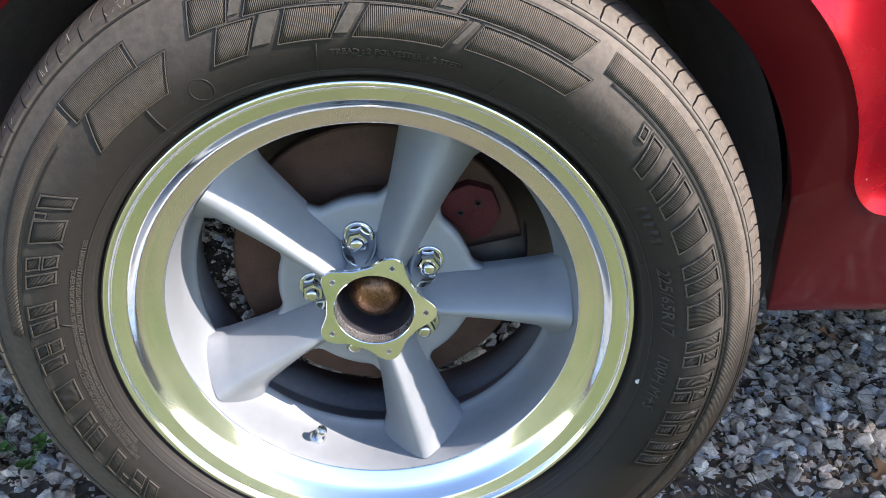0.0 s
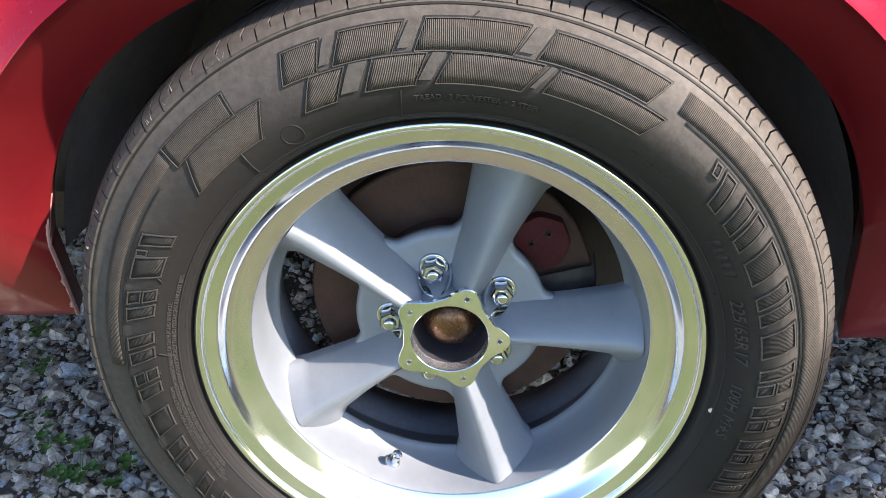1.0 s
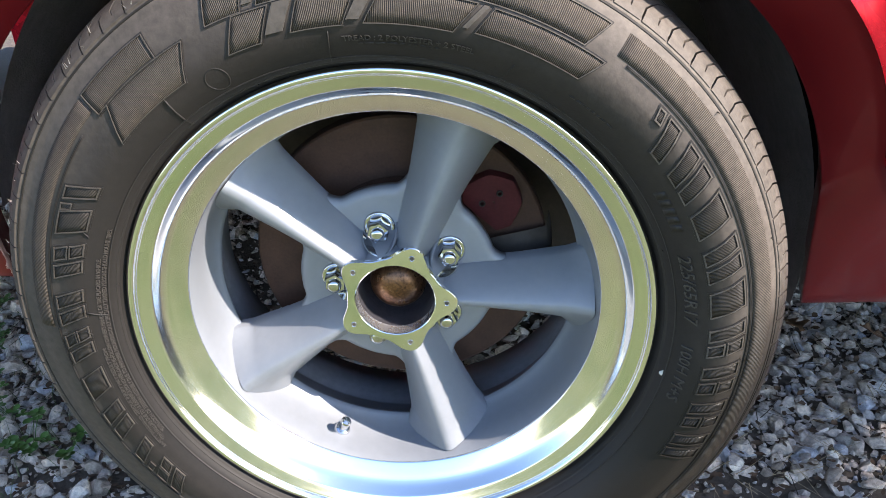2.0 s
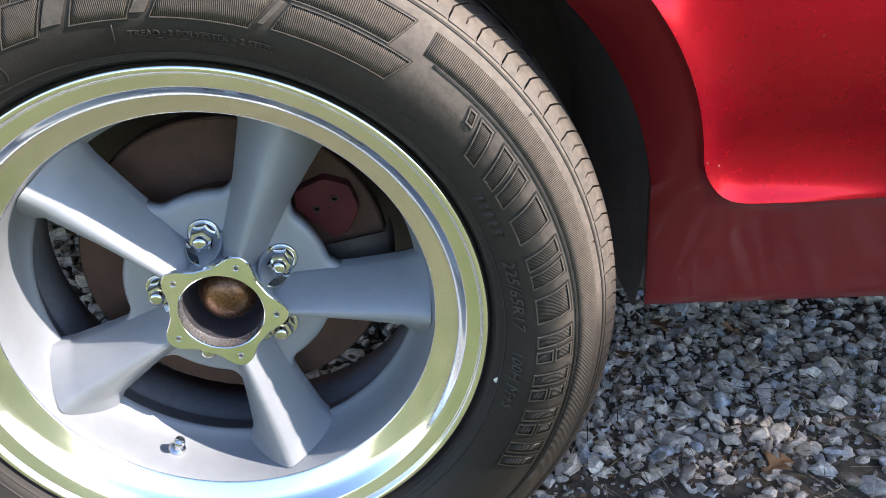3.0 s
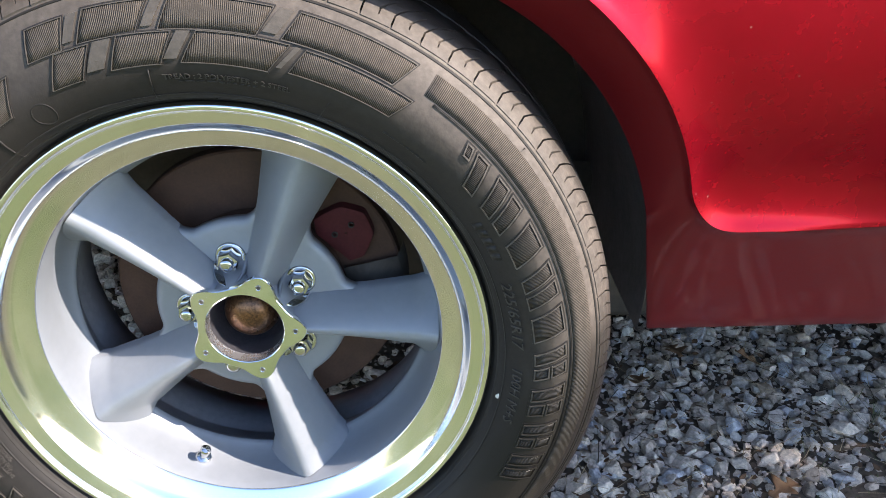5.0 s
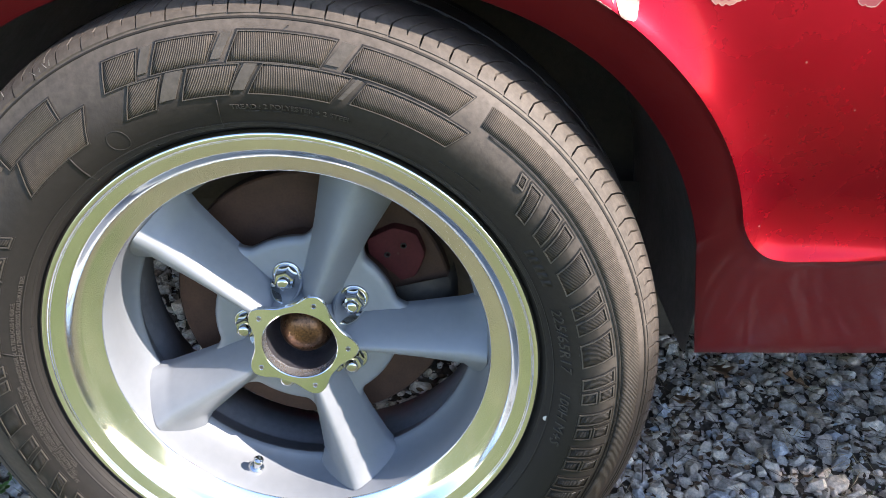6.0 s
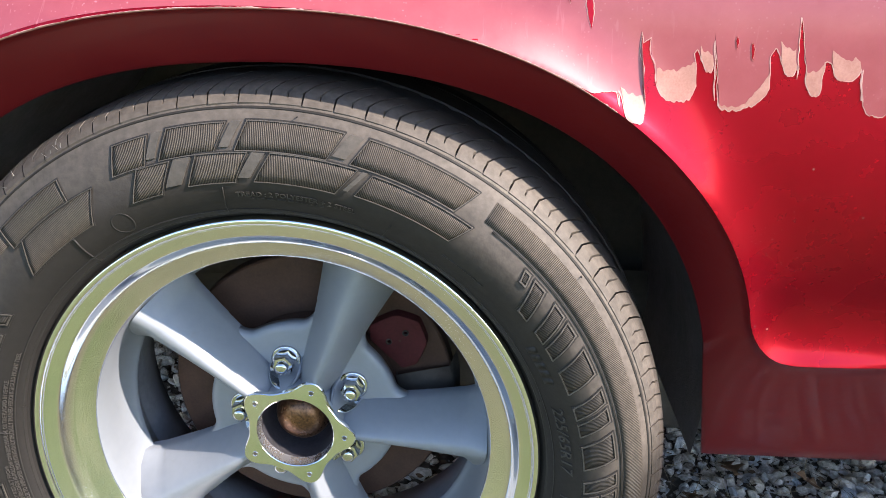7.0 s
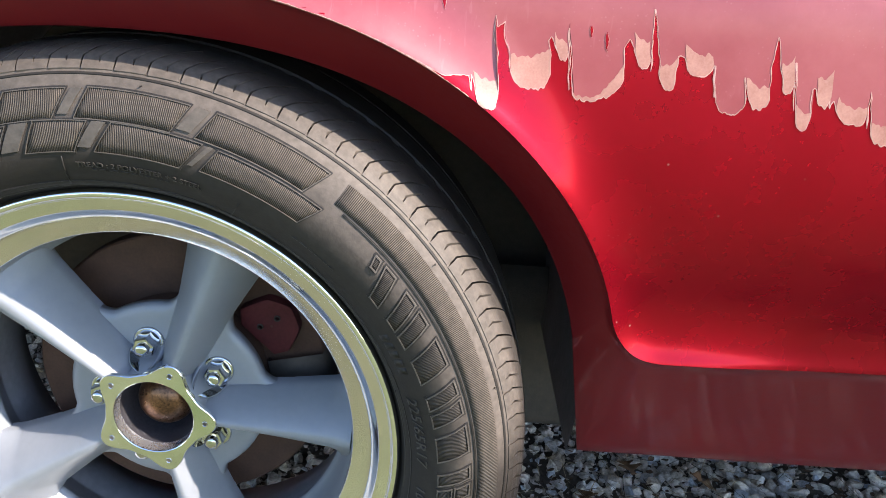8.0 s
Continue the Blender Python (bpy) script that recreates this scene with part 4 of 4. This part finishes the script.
part("film_edge", grid(rows), PALE, car, "pale lifted edge of the film")
FLAKES = ((0, 0.019), (1, 0.022), (2, 0.013), (4, 0.018), (5, 0.017), (6, 0.015), (8, 0.016), (9, 0.02), (10, 0.012), (11, 0.02), (12, 0.013), (13, 0.015))
for i, tall in FLAKES:
    x0, x1, z = TONGUES[i]
    part("lifted_flake", film(list(np.arange(x0 + 0.0004, x1, 0.0008)), peel_edge, lambda x: z + tall + 0.003 * noise.noise(Vector((x * 300, i, 0))) + 0.004 * abs(2 * (x - x0) / (x1 - x0) - 1) ** 1.5 + (0.5 if i % 2 else -0.5) * 0.012 * ((x - x0) / (x1 - x0) - 0.5), 0.0005, 5), FLAKE, car)
x0, x1, z = TONGUES[3]
part("lifted_flake", film(list(np.arange(x0 + 0.0004, x1, 0.0008)), peel_edge, lambda x: peel_edge(x) + 0.003 + 0.007 * min(1, max(0, (x - 0.364) / 0.006)), 0.0005, 4), FLAKE, car)
# small bare slits where the film has already gone
for x, z, tall, wide in ((0.2342, 0.7587, 0.009, 0.0024), (0.2492, 0.7510, 0.028, 0.0075), (0.3545, 0.7290, 0.009, 0.0026), (0.3662, 0.7225, 0.014, 0.0030)):
    for name, k, lift, mat in (("slit_edge", 1.0, 0.0005, PALE), ("bare_slit", 0.74, 0.0007, RED)):
        rows = []
        for v in np.linspace(-1, 1, 17):
            zz = z + v * tall / 2 * (0.9 + 0.1 * k)
            half = wide / 2 * k * max(0.03, 1 - abs(v - 0.25 * (1 - abs(v))) ** 1.6) * (1 + 0.35 * noise.noise(Vector((v * 3, x * 90, 5))))
            mid = x - 0.12 * (zz - z) + 0.0009 * noise.noise(Vector((v * 2.2, x * 40, 2)))
            rows.append([Vector((mid + half * u, side_y(mid, zz) - lift, zz)) for u in (-1, -0.4, 0.4, 1)])
        part(name, grid(rows), mat, car)
# paint chipped to the filler along the lip behind the tyre
rows = []
for t in np.linspace(0, 1, 60):
    p = lerp(Vector((bottom_l[0], bottom_l[2], bottom_l[1])), Vector((lip_top[0][0], 0.07, lip_top[0][1])), t) if t < 0.75 else Vector((lip_top[int((t - 0.75) * 60)][0], 0.069, lip_top[int((t - 0.75) * 60)][1]))
    w = 0.0032 * max(0.04, 0.25 + 1.5 * noise.noise(Vector((t * 9, 2, 0))) + 0.8 * noise.noise(Vector((t * 40, 6, 0))))
    rows.append([p + Vector((0.001, 0.003, 0)), p + Vector((0.0006, -0.0012, 0)), p + Vector((-w * 0.5, -0.0018 - w * 0.5, 0)), p + Vector((-w, -0.0006 - w * 0.55, 0))])
part("chipped_lip", grid(rows), PALE, car, "paint chipped to pale filler")
# worn pale paint along the crease over the wheel
rows = []
edge_line = [(x, z) for x, z in top if -0.2 < x < 0.27]
for k in range(len(edge_line) * 6):
    f = k / 6
    i, u = min(int(f), len(edge_line) - 2), f - min(int(f), len(edge_line) - 2)
    x, z = (lerp(edge_line[i][0], edge_line[i + 1][0], u), lerp(edge_line[i][1], edge_line[i + 1][1], u))
    w = 0.0003 * max(0.03, 0.7 + 2.2 * noise.noise(Vector((x * 60, 1, 0))) + 1.2 * noise.noise(Vector((x * 400, 5, 0))))
    y = side_y(x, z, 0)
    rows.append([Vector((x, y + 0.0016, z - 0.0010)), Vector((x, y - 0.0004, z - 0.0002)), Vector((x, y - 0.0006, z + w)), Vector((x, y + 0.0002, z + w * 1.5))])
part("worn_edge", grid(rows), PALE, car, "pale worn edge of the wheel arch")

# ---- crushed stone ----
def rock(seed, points):
    r = random.Random(seed)
    bm = bmesh.new()
    sx, sy, sz = r.uniform(0.95, 1.4), r.uniform(0.65, 0.95), r.uniform(0.5, 0.8)
    for _ in range(points):
        v = Vector((r.gauss(0, 1), r.gauss(0, 1), r.gauss(0, 1))).normalized() * r.uniform(0.84, 1.08)
        bm.verts.new((v.x * sx, v.y * sy, v.z * sz))
    hull = bmesh.ops.convex_hull(bm, input=bm.verts[:])
    bmesh.ops.delete(bm, geom=list({g for g in hull["geom_interior"] + hull["geom_unused"] if isinstance(g, bmesh.types.BMVert)}), context="VERTS")
    bmesh.ops.recalc_face_normals(bm, faces=bm.faces)
    me = bpy.data.meshes.new("stone")
    bm.to_mesh(me)
    bm.free()
    me.materials.append(STONE)
    return me


ROCKS = [rock(k, 19 + k % 6) for k in range(14)] + [rock(k, 10) for k in range(14, 22)]
shapes = []
for me in ROCKS:
    co = np.array([v.co[:] for v in me.vertices])
    shapes.append((co, [tuple(p.vertices) for p in me.polygons]))
rng = random.Random(21)
near, placed, verts, faces = 0, 0, [], []


def put_stone(x, y, size, lone):
    global near, placed
    k = rng.randrange(14) if size > 0.007 else 14 + rng.randrange(8)
    z = 0.006 * noise.noise(Vector((x * 3, y * 3, 0))) + size * rng.uniform(0.05, 0.5)
    m = Matrix.LocRotScale((x, y, z), Euler((rng.uniform(-0.6, 0.6), rng.uniform(-0.6, 0.6), rng.uniform(0, 6.28))), (size * rng.uniform(0.8, 1.2),) * 3)
    if lone and near < 300:
        near += 1
        ob = new("stone", ROCKS[k])
        ob.parent, ob.matrix_basis = ground, m
        return
    co, fs = shapes[k]
    mm = np.array(m)
    verts.append(co @ mm[:3, :3].T + mm[:3, 3])
    faces.extend([tuple(i + placed for i in f) for f in fs])
    placed += len(co)


for x0, x1, y0, y1 in ((0.24, 1.35, 0.02, 1.25), (-1.05, -0.24, 0.02, 1.25), (-0.24, 0.24, 0.22, 1.25)):
    for pitch, lo, hi, keep in ((0.0185, 0.0070, 0.0135, 1.0), (0.032, 0.013, 0.0195, 0.38), (0.0105, 0.0026, 0.0062, 1.0)):
        for x in np.arange(x0, x1, pitch):
            for y in np.arange(y0, y1, pitch):
                bare = noise.noise(Vector((x * 6, y * 6, 4)))
                if rng.random() > keep * (1 - max(0, bare) * 0.9):
                    continue
                px, py = x + rng.uniform(-0.5, 0.5) * pitch, y + rng.uniform(-0.5, 0.5) * pitch
                if (py > 0.45 and abs(px) < 0.45 and rng.random() < 0.5) or (abs(px) < 0.2 and py < 0.26) or (py < 0.17 and rng.random() < 0.55):
                    continue
                put_stone(px, py, rng.uniform(lo, hi), lo > 0.006 and 0.42 < px < 0.82 and 0.1 < py < 0.32)
me = bpy.data.meshes.new("gravel")
me.from_pydata(np.concatenate(verts).tolist(), [], faces)
me.materials.append(STONE)
gravel = new("gravel", me)
tagged(gravel, "loose grey crushed stone round the parked car", "gravel", kind="stuff")

# ---- litter and weeds on the gravel ----
LEAF = plain("dry_leaf", (0.13, 0.065, 0.03), (0.22, 0.12, 0.06), 90, 0.8, 0.0, 0.5, 0.0005)
STRAW = plain("dead_grass", (0.3, 0.22, 0.13), (0.48, 0.38, 0.24), 60, 0.85)
WEED = plain("clover_green", (0.05, 0.12, 0.02), (0.1, 0.2, 0.04), 70, 0.55)
GRASS = plain("thin_grass", (0.05, 0.08, 0.02), (0.12, 0.16, 0.05), 50, 0.6)


def dry_leaf(x, y, z, size, turn, seed):
    r = random.Random(seed)
    spine = 12
    bm = bmesh.new()
    rows = []
    for i in range(spine + 1):
        u = i / spine
        w = size * 0.42 * math.sin(math.pi * min(1, u * 0.92 + 0.08)) * (0.55 + 0.45 * math.cos(u * 15 + seed)) + 0.0008
        curl = 0.12 * size * math.sin(u * 3 + seed)
        rows.append([Vector((u * size - size / 2, w * s, curl + 0.35 * w * abs(s) + r.uniform(0, 0.0015))) for s in (-1, -0.5, 0, 0.5, 1)])
    grid(rows, bm=bm)
    ob = part("dry_leaf", bm, LEAF)
    ob.matrix_basis = pose(x, y, z, r.uniform(-12, 12), r.uniform(-12, 12), turn)
    sol = ob.modifiers.new("thick", "SOLIDIFY")
    sol.thickness = 0.0006
    return tagged(ob, "curled brown dry leaf lying on the gravel", "leaf", "fallen leaves")


for k, (x, y, z, size, turn) in enumerate(((0.622, 0.142, 0.028, 0.05, 28), (0.575, 0.47, 0.022, 0.05, 100), (0.69, 0.45, 0.02, 0.045, -20), (0.50, 0.40, 0.02, 0.045, 60))):
    dry_leaf(x, y, z, size, turn, k)


def blades(name, spots, length, width, mat, flat, seed):
    r = random.Random(seed)
    bm = bmesh.new()
    for x, y, spread, n in spots:
        for _ in range(n):
            px, py = r.gauss(x, spread), r.gauss(y, spread)
            d = r.uniform(0, 6.28)
            ln = length * r.uniform(0.5, 1.2)
            lift = ln * (r.uniform(0.02, 0.2) if flat else r.uniform(0.5, 0.95))
            go = Vector((math.cos(d), math.sin(d), 0)) * math.sqrt(max(ln * ln - lift * lift, 0))
            side = Vector((-math.sin(d), math.cos(d), 0)) * width
            p0 = Vector((px, py, 0.018 if flat else 0.004))
            rows = []
            for t in (0, 0.35, 0.7, 1):
                q = p0 + go * t ** (1 if flat else 1.6) + Vector((0, 0, lift * t)) + side * 4 * math.sin(t * 3 + px * 90) * (1 if flat else 0)
                rows.append([q - side * (1.05 - t), q + Vector((0, 0, width * 0.6)), q + side * (1.05 - t)])
            grid(rows, bm=bm)
    return part(name, bm, mat)


straw = blades("straw", [(0.5, 0.2, 0.14, 60), (0.8, 0.25, 0.16, 80), (0.6, 0.42, 0.15, 50), (1.0, 0.2, 0.14, 40), (-0.55, 0.3, 0.16, 50), (0.36, 0.16, 0.05, 20)], 0.07, 0.0006, STRAW, True, 3)
tagged(straw, "dead grass stalks strewn over the gravel", "straw", kind="stuff")
thin = blades("grass", [(0.83, 0.31, 0.04, 50), (0.72, 0.13, 0.04, 40), (0.95, 0.2, 0.08, 60), (-0.6, 0.28, 0.09, 90), (-0.72, 0.5, 0.08, 70), (-0.5, 0.2, 0.05, 40)], 0.035, 0.0007, GRASS, False, 5)
tagged(thin, "thin low grass sprouting between stones", "grass", kind="stuff")


LITTER = plain("leaf_litter", (0.045, 0.026, 0.015), (0.15, 0.085, 0.045), 50, 0.85)
TWIG = plain("dark_twig", (0.03, 0.022, 0.016), (0.075, 0.055, 0.04), 60, 0.9)
rng = random.Random(31)
bm = bmesh.new()
for _ in range(1700):
    x, y = rng.uniform(-0.9, 1.3), min(0.75, 0.12 + abs(rng.gauss(0.0, 0.30)))
    if abs(x) < 0.36 and y < 0.3:
        continue
    size, d = rng.uniform(0.004, 0.013), rng.uniform(0, 6.28)
    ax, sd = Vector((math.cos(d), math.sin(d), rng.uniform(-0.25, 0.25))), Vector((-math.sin(d), math.cos(d), rng.uniform(-0.4, 0.4)))
    mid = Vector((x, y, rng.uniform(0.006, 0.020)))
    rows = []
    for u in (-1, -0.4, 0.3, 1):
        w = size * 0.4 * (1.05 - abs(u)) * rng.uniform(0.6, 1.3)
        rows.append([mid + ax * size * u * 0.6 + sd * w * v + Vector((0, 0, 0.3 * w * abs(v) + 0.12 * size * u * u)) for v in (-1, 0, 1)])
    grid(rows, bm=bm)
tagged(part("leaf_litter", bm, LITTER), "broken brown leaf litter between the stones", "litter", kind="stuff")
twigs = blades("twigs", [(0.55, 0.33, 0.12, 26), (0.85, 0.3, 0.16, 40), (0.75, 0.5, 0.15, 30), (1.05, 0.35, 0.12, 24), (-0.6, 0.35, 0.12, 14)], 0.075, 0.0007, TWIG, True, 13)
tagged(twigs, "thin dark twigs lying on the gravel", "twigs", kind="stuff")


def weed(x, y, leaves, tall, seed):
    r = random.Random(seed)
    root = new("weed")
    root.location = (x, y, 0.0)
    for _ in range(leaves):
        d, ln = r.uniform(0, 6.28), tall * r.uniform(0.5, 1.1)
        tip = Vector((math.cos(d) * ln * 0.7, math.sin(d) * ln * 0.7, ln * r.uniform(0.5, 1.0)))
        bm = bmesh.new()
        rows = []
        for t in (0, 0.5, 1):
            q = tip * t + Vector((0, 0, 0.006 * math.sin(t * 3)))
            rows.append([q + Vector((0.0006 * math.cos(s), 0.0006 * math.sin(s), 0)) for s in (0, 2.1, 4.2)])
        grid(rows, True, bm)
        part("stem", bm, WEED, root)
        for j in range(3):
            e = d + j * 2.1 + r.uniform(-0.3, 0.3)
            size = tall * r.uniform(0.2, 0.34)
            bm = bmesh.new()
            ax = Vector((math.cos(e), math.sin(e), r.uniform(-0.1, 0.35)))
            sd = Vector((-math.sin(e), math.cos(e), 0))
            rows = [[tip + ax * size * u + sd * size * 0.42 * w * s + Vector((0, 0, 0.12 * size * abs(s))) for s in (-1, 0, 1)] for u, w in ((0, 0.1), (0.3, 0.8), (0.65, 1.0), (0.9, 0.6), (1.0, 0.1))]
            grid(rows, bm=bm)
            part("leaf", bm, WEED, root)
    return tagged(root, "small green clover-like weed growing in gravel", "weed", "weeds in the gravel")


for k, (x, y, n, tall) in enumerate(((-0.535, 0.215, 12, 0.045), (-0.48, 0.205, 9, 0.04), (-0.60, 0.28, 7, 0.035), (-0.71, 0.46, 7, 0.035), (-0.78, 0.57, 7, 0.04), (-0.66, 0.34, 5, 0.03))):
    weed(x, y, n, tall, k)
